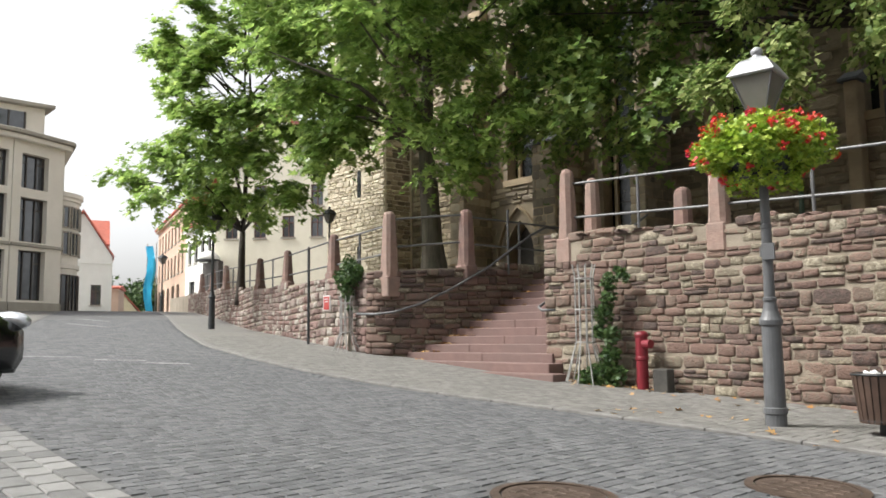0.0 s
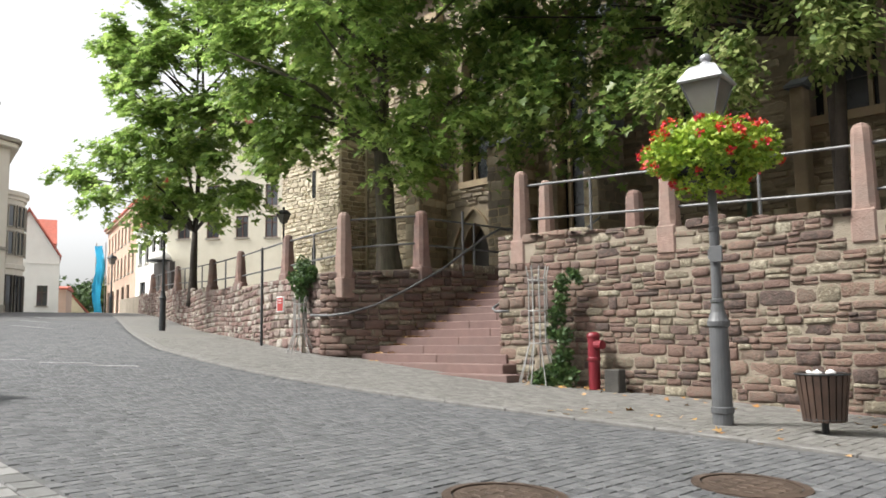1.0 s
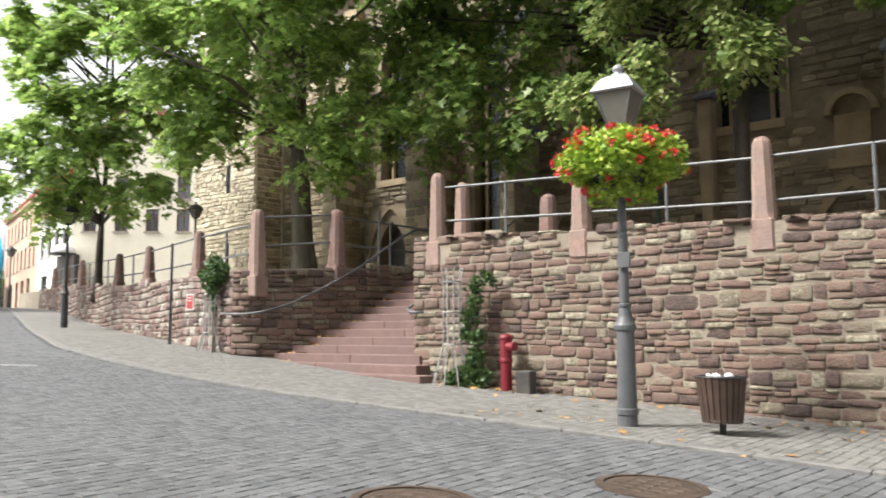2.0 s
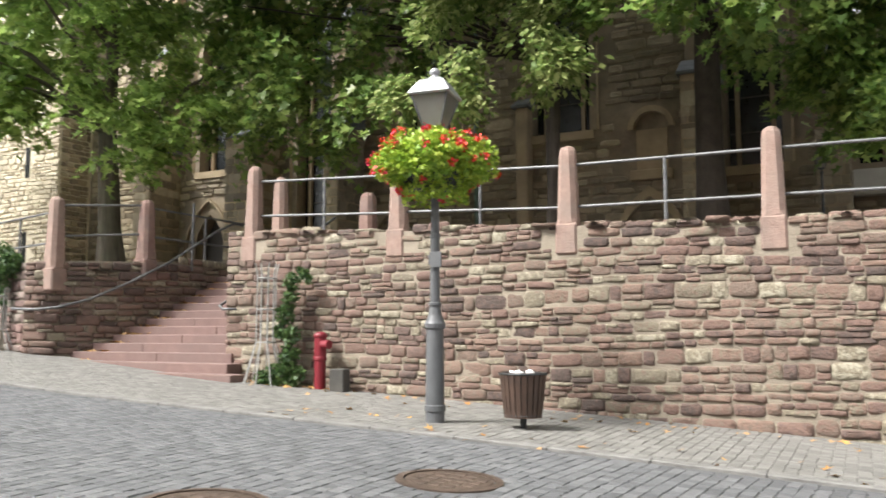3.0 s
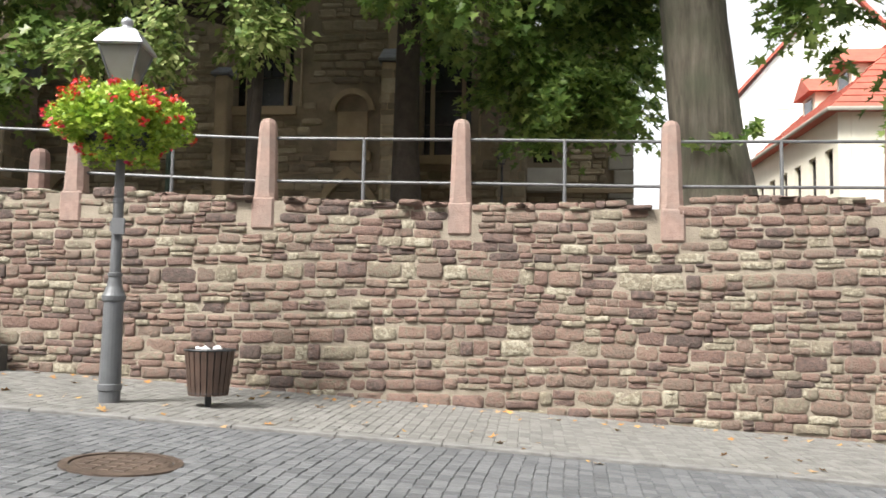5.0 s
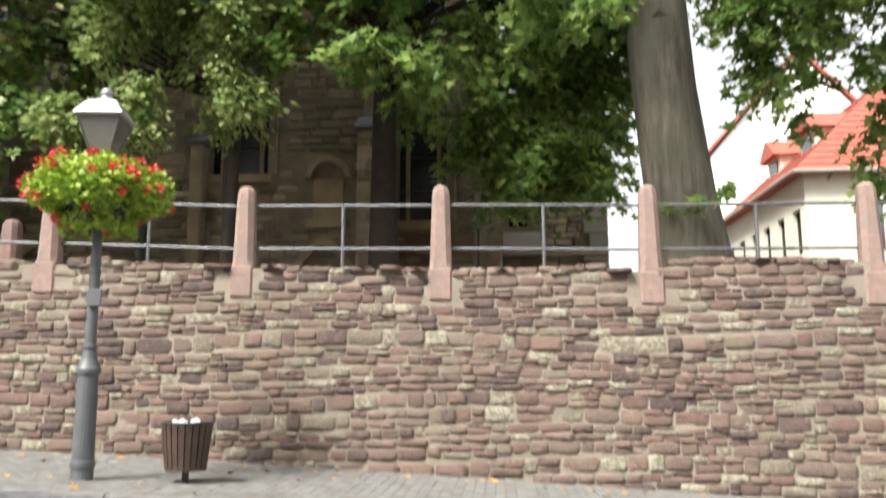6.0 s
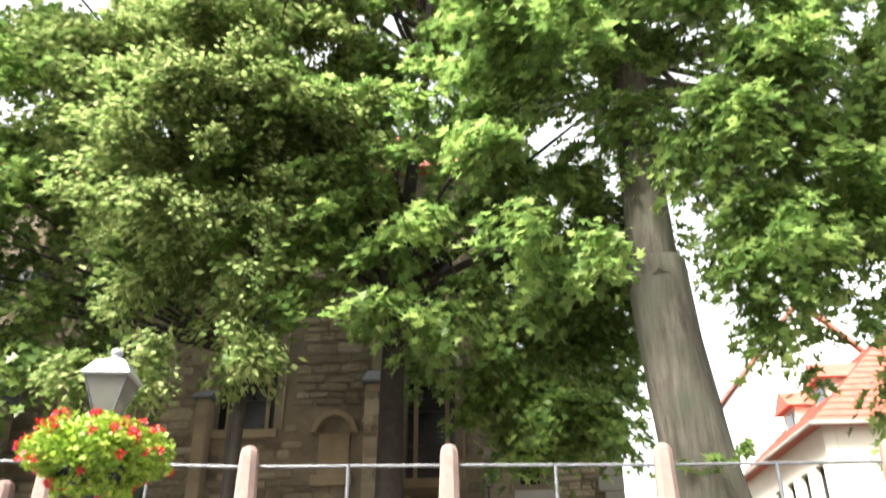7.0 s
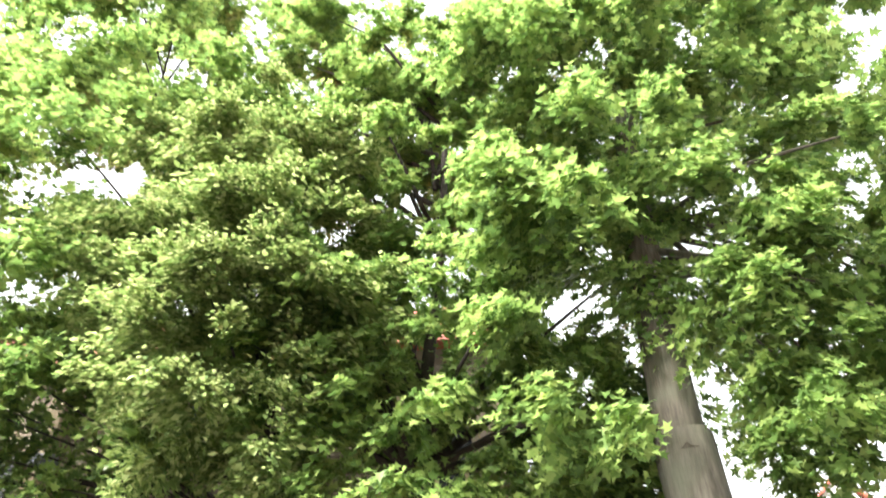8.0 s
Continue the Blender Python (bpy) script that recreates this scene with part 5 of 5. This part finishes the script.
rng = random.Random(5)
near, rest = [], []
x = 4.5
while x > -32:
    step = 0.112 if x > -14 else 0.15
    k = 0
    y_hi, y_lo = 13.5, (-3.0 if x > -11 else 1.0)
    y = y_lo + rng.uniform(0, 0.1)
    while y < y_hi:
        ln = rng.uniform(0.095, 0.13) if x > -14 else rng.uniform(0.13, 0.18)
        yc = y + ln / 2
        xx = x + 0.08 * math.sin(yc * 0.9) + rng.uniform(-0.005, 0.005)
        left = float(np.interp(xx, LX, LY)) if xx < -11 else -9
        gut = 1.25 - 0.035 * (xx + 6)
        if left + 0.1 < yc < kerb_y(xx) - 0.10 and not in_hole(xx, yc) and not (-13 < xx < -2.95 and gut - 0.16 < yc < gut + 0.54):
            m = pose(xx, yc, ground_z(xx) - 0.015 + rng.uniform(-0.002, 0.002), rng.uniform(-0.7, 0.7), -slope(xx) + rng.uniform(-0.7, 0.7), rng.uniform(-2, 2) - 4.1 * math.cos(yc * 0.9)) @ Matrix.Diagonal((step * 0.985, ln * 0.985, 0.05, 1))
            if -4.6 < xx < -2.2 and 4.0 < yc < 6.4 and len(near) < 300:
                near.append(m)
            else:
                rest.append(m)
        y += ln
    x -= step
pieces("sett", shape_meshes("sett", SETT_SHAPES, M_COBBLE, False), near, ground)
joined("setts", SETT_SHAPES, rest, M_COBBLE_J, ground)

ms = []
x = 5.0
while x > -21:
    y = kerb_y(x) + 0.18
    while y < wall_y(x) + 0.05:
        ln = rng.uniform(0.09, 0.13)
        ms.append(pose(x + rng.uniform(-0.008, 0.008), y + ln / 2, ground_z(x) + 0.008 + rng.uniform(-0.0015, 0.0015), rng.uniform(-0.8, 0.8), -slope(x) + rng.uniform(-0.8, 0.8), rng.uniform(-3, 3)) @ Matrix.Diagonal((0.111, ln * 0.985, 0.04, 1)))
        y += ln
    x -= 0.112
joined("setts", SETT_SHAPES, ms, M_SETT, pavement)

# kerb: long stones, slightly proud
kerb = tagged(empty("kerb"), "worn grey kerb stones along the pavement", "kerb", kind="structure")
x = 6.0
while x > -60:
    ln = 0.95
    xa, xb = x, x - ln
    ya, yb = kerb_y(xa), kerb_y(xb)
    xm, ym = (xa + xb) / 2, (ya + yb) / 2 + 0.06
    bm = boxed(-math.hypot(xb - xa, yb - ya) / 2 + 0.002, -0.07, -0.12, math.hypot(xb - xa, yb - ya) / 2 - 0.002, 0.07, 0.034, 0.010)
    ob = part("kerb_stone", bm, M_KERB, kerb)
    ob.matrix_local = pose(xm, ym, ground_z(xm), 0, -slope(xm), math.degrees(math.atan2(ya - yb, xa - xb)))
    x -= ln
# pale gutter stones on the near side
ms = []
for r in range(3):
    x = -3.0
    while x > -13:
        ln = rng.uniform(0.22, 0.34)
        y = 1.25 + 0.19 * r - 0.035 * (x + 6)
        ms.append(pose(x - ln / 2, y, ground_z(x) + 0.004, rng.uniform(-2, 2), -slope(x), rng.uniform(-2, 2) - 2) @ Matrix.Diagonal((ln * 0.96, 0.18, 0.06, 1)))
        x -= ln
gutter = joined("gutter_stones", SETT_SHAPES, ms, M_GUTTER, None)
tagged(gutter, "pale worn gutter stones in the cobbles", "gutter", kind="structure")

# ---- manhole covers ----
def make_manhole(x, y, r):
    mh = tagged(empty("manhole_cover", x, y, ground_z(x) + 0.012), "rusty round cast-iron manhole cover in the cobbles", "manhole cover", "manhole covers")
    mh.matrix_world = pose(x, y, ground_z(x) - 0.006, 0, -slope(x), 0)
    bm = bmesh.new()
    rings = [[bm.verts.new((q * math.cos(a * math.pi / 20), q * math.sin(a * math.pi / 20), z)) for a in range(40)] for q, z in ((r, -0.08), (r, 0.018), (r - 0.06, 0.022), (r - 0.06, 0.0))]
    for p, q in zip(rings, rings[1:]):
        for k in range(40):
            bm.faces.new((p[k], p[(k + 1) % 40], q[(k + 1) % 40], q[k]))
    part("frame_ring", bm, M_RUST, mh)
    lid = part("lid", lathe(bmesh.new(), [(r - 0.075, -0.05), (r - 0.075, 0.015), (r - 0.09, 0.018), (0.01, 0.018)], 36), M_RUST, mh)
    for a in range(5):
        for b in range(5):
            px, py = (a - 2) * 0.11, (b - 2) * 0.11
            if math.hypot(px, py) < r - 0.13:
                part("stud", boxed(px - 0.035, py - 0.035, 0.014, px + 0.035, py + 0.035, 0.021, 0.003), M_RUST, lid)


for x, y, r in HOLES:
    make_manhole(x, y, r)

# ---- hydrant, stone block, litter bin ----
HY = (-7.1, 9.97)
hyd = tagged(empty("hydrant", HY[0], HY[1], ground_z(HY[0]) + 0.022), "dark red cast-iron hydrant post beside the wall", "hydrant")
part("body", lathe(bmesh.new(), [(0.085, 0), (0.085, 0.42), (0.098, 0.43), (0.098, 0.47), (0.09, 0.48), (0.09, 0.76), (0.10, 0.77), (0.10, 0.80), (0.085, 0.83), (0.04, 0.85)], 18), M_RED, hyd)
bm = tube(bmesh.new(), [(0.06, -0.03, 0.66), (0.20, -0.06, 0.66)], 0.065, 0.065, 12)
part("outlet", bm, M_RED, hyd)
blk = boxed(-0.12, -0.10, -0.05, 0.12, 0.10, 0.33, 0.015)
ob = part("stone_block", blk, M_JOINT)
ob.matrix_world = pose(-6.73, 9.94, ground_z(-6.73) + 0.022, 0, 0, 4)
tagged(ob, "small grey stone block at the foot of the wall", "stone block")

BX, BY = -3.2, 8.27
bin_ = tagged(empty("litter_bin", BX, BY, ground_z(BX) + 0.022), "brown slatted round litter bin on a short pole", "litter bin")
part("pole", lathe(bmesh.new(), [(0.035, -0.03), (0.035, 0.2)], 12), M_IRON_D, bin_)
part("liner", lathe(bmesh.new(), [(0.175, 0.13), (0.225, 0.60), (0.20, 0.60), (0.19, 0.5), (0.0101, 0.5)], 24), M_IRON_D, bin_)
for k in range(22):
    a = 2 * math.pi * k / 22
    bm = bmesh.new()
    q = []
    for r, z in ((0.185, 0.125), (0.24, 0.605)):
        for s in (-1, 1):
            for dr in (0.0, 0.018):
                q.append(bm.verts.new(((r + dr) * math.cos(a + s * 0.115), (r + dr) * math.sin(a + s * 0.115), z)))
    for f in ((0, 1, 5, 4), (2, 6, 7, 3), (1, 3, 7, 5), (0, 4, 6, 2), (4, 5, 7, 6), (0, 2, 3, 1)):
        bm.faces.new([q[i] for i in f])
    bmesh.ops.recalc_face_normals(bm, faces=bm.faces)
    part("slat", bm, M_SLAT, bin_)
for z, r in ((0.15, 0.198), (0.59, 0.258)):
    pts = [(r * math.cos(2 * math.pi * k / 24), r * math.sin(2 * math.pi * k / 24), z) for k in range(25)]
    part("band", tube(bmesh.new(), pts, 0.010, seg=5), M_IRON_D, bin_)
for k in range(5):
    a = k * 1.25 + 1.0
    bm = bmesh.new()
    bmesh.ops.create_icosphere(bm, subdivisions=2, radius=0.06)
    for v in bm.verts:
        v.co *= 1 + 0.35 * noise.noise(v.co * 18 + Vector((k * 3, 0, 0)))
        v.co.z *= 0.5
    ob = part("crumpled_paper", bm, M_WHITE)
    ob.matrix_world = pose(BX + 0.10 * math.cos(a), BY + 0.10 * math.sin(a), ground_z(BX) + 0.60, 20 * k, 15, 40 * k)
    tagged(ob, "crumpled white paper litter in the bin", "litter", "litter in the bin")

# ---- flower basket on the lamp ----
rng_np = np.random.default_rng(41)
bx, by = LAMP[0], LAMP[1]
BZ = 3.13
basket = tagged(empty("flower_basket", bx, by, BZ), "round hanging basket of red geraniums on the lamp post", "flower basket")
part("bowl", lathe(bmesh.new(), [(0.07, -0.34), (0.30, -0.30), (0.42, -0.12), (0.42, -0.08), (0.07, -0.08)], 20), M_IRON_D, basket)


def puff(n, r, h, inner):
    d = rng_np.normal(0, 1, (n, 3))
    d /= np.linalg.norm(d, axis=1)[:, None]
    a = np.arctan2(d[:, 1], d[:, 0])
    lump = 1 + 0.10 * np.sin(a * 5 + 1) + 0.07 * np.sin(a * 9 + d[:, 2] * 4)
    q = rng_np.uniform(inner, 1, n) ** 0.6
    p = d * np.array([r, r, h]) * (q * lump)[:, None]
    low = p[:, 2] < -h * 0.55
    p[low, 0:2] *= 0.8
    return p


leaf_mesh("leaves", puff(9000, 0.66, 0.38, 0.3), rng_np.uniform(0.045, 0.085, 9000), M_BASKET_LEAF, basket, rng_np, tilt=0.9)
tr = rng_np.uniform(0, 2 * np.pi, 260)
trail = np.stack([0.45 * np.cos(tr), 0.45 * np.sin(tr), -0.25 - rng_np.uniform(0, 0.2, 260)], 1) * np.array([0.8, 0.8, 1])
leaf_mesh("leaves", trail, rng_np.uniform(0.05, 0.08, 260), M_BASKET_LEAF, basket, rng_np, tilt=0.9)
fc = puff(78, 0.68, 0.40, 0.92)
fl = (fc[:, None, :] + rng_np.normal(0, 0.022, (78, 14, 3))).reshape(-1, 3)
leaf_mesh("blossoms", fl, rng_np.uniform(0.034, 0.056, len(fl)), M_PETAL, basket, rng_np, shape=(OVAL_V * np.array([1.5, 1, 1]), OVAL_T), tilt=1.2)
clamp = tagged(empty("pole_bracket", bx, by, 2.05), "small grey bracket strapped to the lamp post", "bracket")
part("strap", lathe(bmesh.new(), [(0.062, -0.05), (0.075, -0.05), (0.075, 0.05), (0.062, 0.05)], 16), M_RAIL, clamp)
part("plate", boxed(-0.02, -0.09, -0.09, 0.12, -0.07, 0.08, 0.004), M_IRON, clamp)

# ---- trellis cages with climbing plants ----
def make_trellis(x, y, z0, h, r, label, n=9):
    t = tagged(empty("trellis", x, y, z0), label, "trellis", "plant cages at the wall")
    for k in range(n):
        a = 2 * math.pi * k / n
        part("wire", tube(bmesh.new(), [(r * 1.5 * math.cos(a), r * 1.2 * math.sin(a), 0), (r * 0.62 * math.cos(a), r * 0.6 * math.sin(a), h * 0.35), (r * 0.6 * math.cos(a), r * 0.6 * math.sin(a), h * 0.9), (r * 0.75 * math.cos(a), r * 0.75 * math.sin(a), h)], 0.011, seg=5), M_WIRE, t)
    for f, q in ((0.35, 0.62), (0.62, 0.6), (0.88, 0.6)):
        pts = [(r * q * math.cos(2 * math.pi * k / 16), r * q * math.sin(2 * math.pi * k / 16), h * f) for k in range(17)]
        part("hoop", tube(bmesh.new(), pts, 0.009, seg=5), M_WIRE, t)
    return t


def make_vine(x, y, z0, blobs, n, size, label, seed):
    g = np.random.default_rng(seed)
    v = tagged(empty("climbing_plant", x, y, z0), label, "climbing plant")
    bm = bmesh.new()
    for k in range(3):
        pts = [(0.05 * k, 0.02, -0.02)] + [(b[0] * 0.8 + g.normal(0, 0.05), b[1], b[2]) for b in sorted(blobs, key=lambda b: b[2])]
        tube(bm, pts, 0.018, 0.005, 5)
    part("stem", bm, M_BARK, v)
    w = np.array([b[3] ** 2 for b in blobs])
    pick = g.choice(len(blobs), n, p=w / w.sum())
    bb = np.array(blobs)
    d = g.normal(0, 1, (n, 3))
    d /= np.linalg.norm(d, axis=1)[:, None]
    p = bb[pick, :3] + d * (g.uniform(0, 1, n) ** 0.5 * bb[pick, 3])[:, None] * np.array([1, 0.6, 1])
    leaf_mesh("leaves", p, size * g.uniform(0.6, 1.2, n), M_LEAF_V, v, g, tilt=1.2)
    return v


gz = ground_z(-7.9) + 0.022
make_trellis(-8.05, 9.86, gz, 1.85, 0.24, "grey wire plant cage against the rubble wall")
make_vine(-7.75, 9.92, gz, [(-0.1, -0.05, 0.10, 0.24), (0.15, -0.02, 0.16, 0.26), (0.10, 0, 0.45, 0.20), (0.14, 0, 0.75, 0.18), (0.02, 0, 1.05, 0.17), (0.12, 0, 1.3, 0.16), (0.14, 0, 1.55, 0.15), (0.34, 0, 1.68, 0.12), (0.45, 0, 1.6, 0.09), (-0.08, 0, 0.8, 0.13), (-0.3, -0.1, 0.06, 0.16)], 1700, 0.085, "green climbing plant growing up the wire cage", 51)
gz = ground_z(-14.0) + 0.022
make_trellis(-14.1, 9.62, gz, 1.15, 0.22, "grey wire plant cage at the wall corner")
make_vine(-14.1, 9.66, gz, [(0, 0, 1.2, 0.16), (-0.1, 0, 1.45, 0.28), (0.15, 0, 1.6, 0.30), (0.0, 0, 1.8, 0.24), (-0.32, 0, 1.6, 0.18), (0.34, 0, 1.62, 0.18), (0.05, 0, 0.9, 0.10)], 1300, 0.08, "dark green bush climbing over the wall corner", 53)

# ---- stair handrails ----
hr = tagged(empty("handrail"), "grey steel handrail curving down the stair wall", "handrail")
part("bar", tube(bmesh.new(), [(-13.6, 9.52, 1.68), (-13.1, 9.62, 1.66), (-12.8, 9.85, 1.70), (-12.5, 10.3, 1.86), (-12.2, 10.9, 2.18), (-12.04, 11.7, 2.6), (-11.98, 13.0, 3.38), (-11.97, 13.5, 3.6), (-11.97, 13.8, 3.6)], 0.026, seg=10), M_RAIL, hr, smooth=True)
part("bracket", tube(bmesh.new(), [(-12.08, 12.4, 2.5), (-12.08, 12.4, 3.9)], 0.026, seg=10), M_RAIL, hr)
part("bracket", tube(bmesh.new(), [(-13.1, 9.62, 1.66), (-13.1, 9.8, 1.63)], 0.018, seg=8), M_RAIL, hr)
hr = tagged(empty("handrail"), "short bent steel handrail end on the wall corner", "handrail")
part("bar", tube(bmesh.new(), [(-8.85, 10.10, 1.62), (-9.1, 10.05, 1.62), (-9.22, 10.12, 1.68), (-9.24, 10.5, 1.86), (-9.24, 12.0, 2.75), (-9.24, 13.4, 3.55)], 0.024, seg=10), M_RAIL, hr, smooth=True)

# ---- signs on the wall ----
sp = tagged(empty("sign_pole", -16.6, 10.28, ground_z(-16.6)), "thin dark steel pole at the wall foot", "pole")
part("pole", lathe(bmesh.new(), [(0.035, 0), (0.03, 2.3), (0.012, 2.33)], 10), M_IRON_D, sp)
sg = tagged(empty("wall_sign", -15.45, 10.02, 1.98, 20), "small red notice board on the rubble wall", "sign")
part("board", boxed(-0.10, 0, -0.17, 0.10, 0.03, 0.17, 0.005), M_WHITE, sg)
part("face", boxed(-0.075, -0.006, -0.145, 0.075, -0.002, 0.145), M_SIGN_RED, sg)
for k in range(2):
    part("text_bar", boxed(-0.05, -0.010, 0.08 - 0.06 * k, 0.05, -0.0065, 0.10 - 0.06 * k), M_WHITE, sg)

# ---- fallen leaves ----
g = np.random.default_rng(61)
fx = np.concatenate([g.uniform(-12.0, -9.3, 200), g.uniform(-9.0, 4, 90), g.uniform(-8.9, -6.5, 80), g.uniform(-6, 3, 40)])
fy = np.concatenate([g.uniform(9.6, 13.4, 200), 10.1 - np.abs(g.normal(0, 0.5, 90)), 10.05 - np.abs(g.normal(0, 0.12, 80)), g.uniform(7.0, 8.2, 40)])
fx[:200] = np.interp(fy[:200], [9.6, 10.4, 11.1, 11.9, 14], [-12.6, -12.5, -12.2, -12.05, -12.0]) + 0.1 + np.abs(g.normal(0, 0.16, 200))
fz = []
for i, (a, b) in enumerate(zip(fx, fy)):
    if i < 200:
        fz.append(0.60 + RISE * max(0, math.floor((b - Y0) / GOING)) + 0.015)
    else:
        fz.append(ground_z(a) + (0.036 if b > kerb_y(a) else 0.016))
fall = leaf_mesh("fallen_leaves", np.stack([fx, fy, np.array(fz)], 1), g.uniform(0.05, 0.12, len(fx)), M_LEAFDRY, None, g, tilt=0.25)
tagged(fall, "dry yellow leaves fallen on steps and pavement", "fallen leaves", kind="stuff")

# ---- worn white road paint ----
for x, y, ln, w, rz in ((-14.6, 4.05, 0.9, 0.14, 60), (-13.6, 4.8, 0.8, 0.14, 60), (-12.9, 5.3, 0.7, 0.14, 60), (-31.5, 10.3, 2.0, 0.16, 18), (-35.0, 11.5, 2.0, 0.16, 18), (-28.2, 9.0, 2.0, 0.16, 18)):
    bm = bmesh.new()
    bmesh.ops.create_grid(bm, x_segments=8, y_segments=2, size=0.5, matrix=Matrix.Diagonal((ln, w, 1, 1)))
    for v in bm.verts:
        v.co.y += 0.03 * noise.noise(v.co * 9 + Vector((x, y, 0)))
    m = pose(x, y, 0, 0, 0, rz)
    for v in bm.verts:
        c = m @ v.co
        v.co = Vector((c.x, c.y, ground_z(c.x) + 0.017))
    tagged(part("road_marking", bm, M_WORN), "worn white painted line on the cobbles", "road marking", "painted lines", "structure")


# ---- parked car across the street ----
M_CARPAINT = mat("black_car_paint", [(0.006, 0.006, 0.007), (0.011, 0.011, 0.012)], 3, 0.18, 0, spec=0.7)
M_TYRE = mat("tyre_rubber", [(0.012, 0.012, 0.012), (0.022, 0.022, 0.022)], 20, 0.85, 0.2, 60)
M_HEADLIGHT = mat("headlight_lens", [(0.55, 0.57, 0.60), (0.70, 0.72, 0.75)], 30, 0.08, 0, metal=0.6, spec=1.0)
M_ALLOY = mat("alloy_rim", [(0.42, 0.43, 0.44), (0.55, 0.56, 0.57)], 8, 0.3, 0, metal=0.8)
CAR_X, CAR_Y, CAR_YAW = -10.0, 1.88, 30
car = tagged(empty("car"), "black compact car with clear headlights parked at the kerb", "car")
car.matrix_world = pose(CAR_X, CAR_Y, ground_z(CAR_X) + 0.012, 0, -slope(CAR_X), CAR_YAW) @ Matrix.Diagonal((1.15, 1.1, 1.28, 1))
# lengthwise sections of the body, nose at x = 0 and tail at x = -4.1: x, half width, sill, shoulder, crown
SECTIONS = [(0.0, 0.50, 0.28, 0.52, 0.56), (-0.10, 0.70, 0.20, 0.62, 0.68), (-0.45, 0.82, 0.19, 0.72, 0.82), (-1.15, 0.86, 0.19, 0.84, 0.95), (-2.6, 0.87, 0.19, 0.90, 0.96), (-3.7, 0.84, 0.21, 0.88, 0.96), (-4.05, 0.76, 0.30, 0.82, 0.90), (-4.1, 0.66, 0.36, 0.74, 0.80)]
bm = bmesh.new()
rings = []
for x, w, z0, zs, zc in SECTIONS:
    prof = [(-w * 0.86, z0), (-w, z0 + 0.12), (-w, (z0 + zs) / 2), (-w * 0.97, zs - 0.05), (-w * 0.88, zs), (-w * 0.5, zc), (w * 0.5, zc), (w * 0.88, zs), (w * 0.97, zs - 0.05), (w, (z0 + zs) / 2), (w, z0 + 0.12), (w * 0.86, z0)]
    rings.append([bm.verts.new((x, y, z)) for y, z in prof])
for p, q in zip(rings, rings[1:]):
    for k in range(12):
        bm.faces.new((p[k], p[(k + 1) % 12], q[(k + 1) % 12], q[k]))
bm.faces.new(rings[0])
bm.faces.new(rings[-1][::-1])
bmesh.ops.recalc_face_normals(bm, faces=bm.faces)
part("body", bm, M_CARPAINT, car, smooth=True)
bm = bmesh.new()
lo = [bm.verts.new(c) for c in ((-1.0, -0.74, 0.93), (-1.0, 0.74, 0.93), (-3.9, 0.72, 0.94), (-3.9, -0.72, 0.94))]
hi = [bm.verts.new(c) for c in ((-1.85, -0.58, 1.42), (-1.85, 0.58, 1.42), (-3.4, 0.56, 1.43), (-3.4, -0.56, 1.43))]
bm.faces.new(hi)
for k in range(4):
    bm.faces.new((lo[k], lo[(k + 1) % 4], hi[(k + 1) % 4], hi[k]))
bmesh.ops.recalc_face_normals(bm, faces=bm.faces)
part("cabin_glass", bm, M_PANE, car)
part("roof", boxed(-3.45, -0.58, 1.425, -1.82, 0.58, 1.46, 0.015), M_CARPAINT, car)
for sy in (-1, 1):
    bm = bmesh.new()
    bmesh.ops.create_icosphere(bm, subdivisions=3, radius=1, matrix=Matrix.LocRotScale((-0.26, sy * 0.66, 0.66), None, (0.24, 0.13, 0.085)))
    lens_ = part("headlight", bm, M_HEADLIGHT, car, "clear chrome-lined headlight", smooth=True)
    for x in (-0.78, -3.3):
        wheel = part("wheel", lathe(bmesh.new(), [(0.20, -0.11), (0.29, -0.11), (0.315, -0.08), (0.315, 0.08), (0.29, 0.11), (0.20, 0.11)], 28), M_TYRE, car, "black rubber tyre", smooth=False)
        wheel.matrix_local = pose(x, sy * 0.79, 0.315, 90, 0, 0)
        rim = part("rim", lathe(bmesh.new(), [(0.19, -0.112), (0.20, -0.118), (0.05, -0.09), (0.05, 0.09), (0.20, 0.118), (0.19, 0.112)], 24), M_ALLOY, wheel)
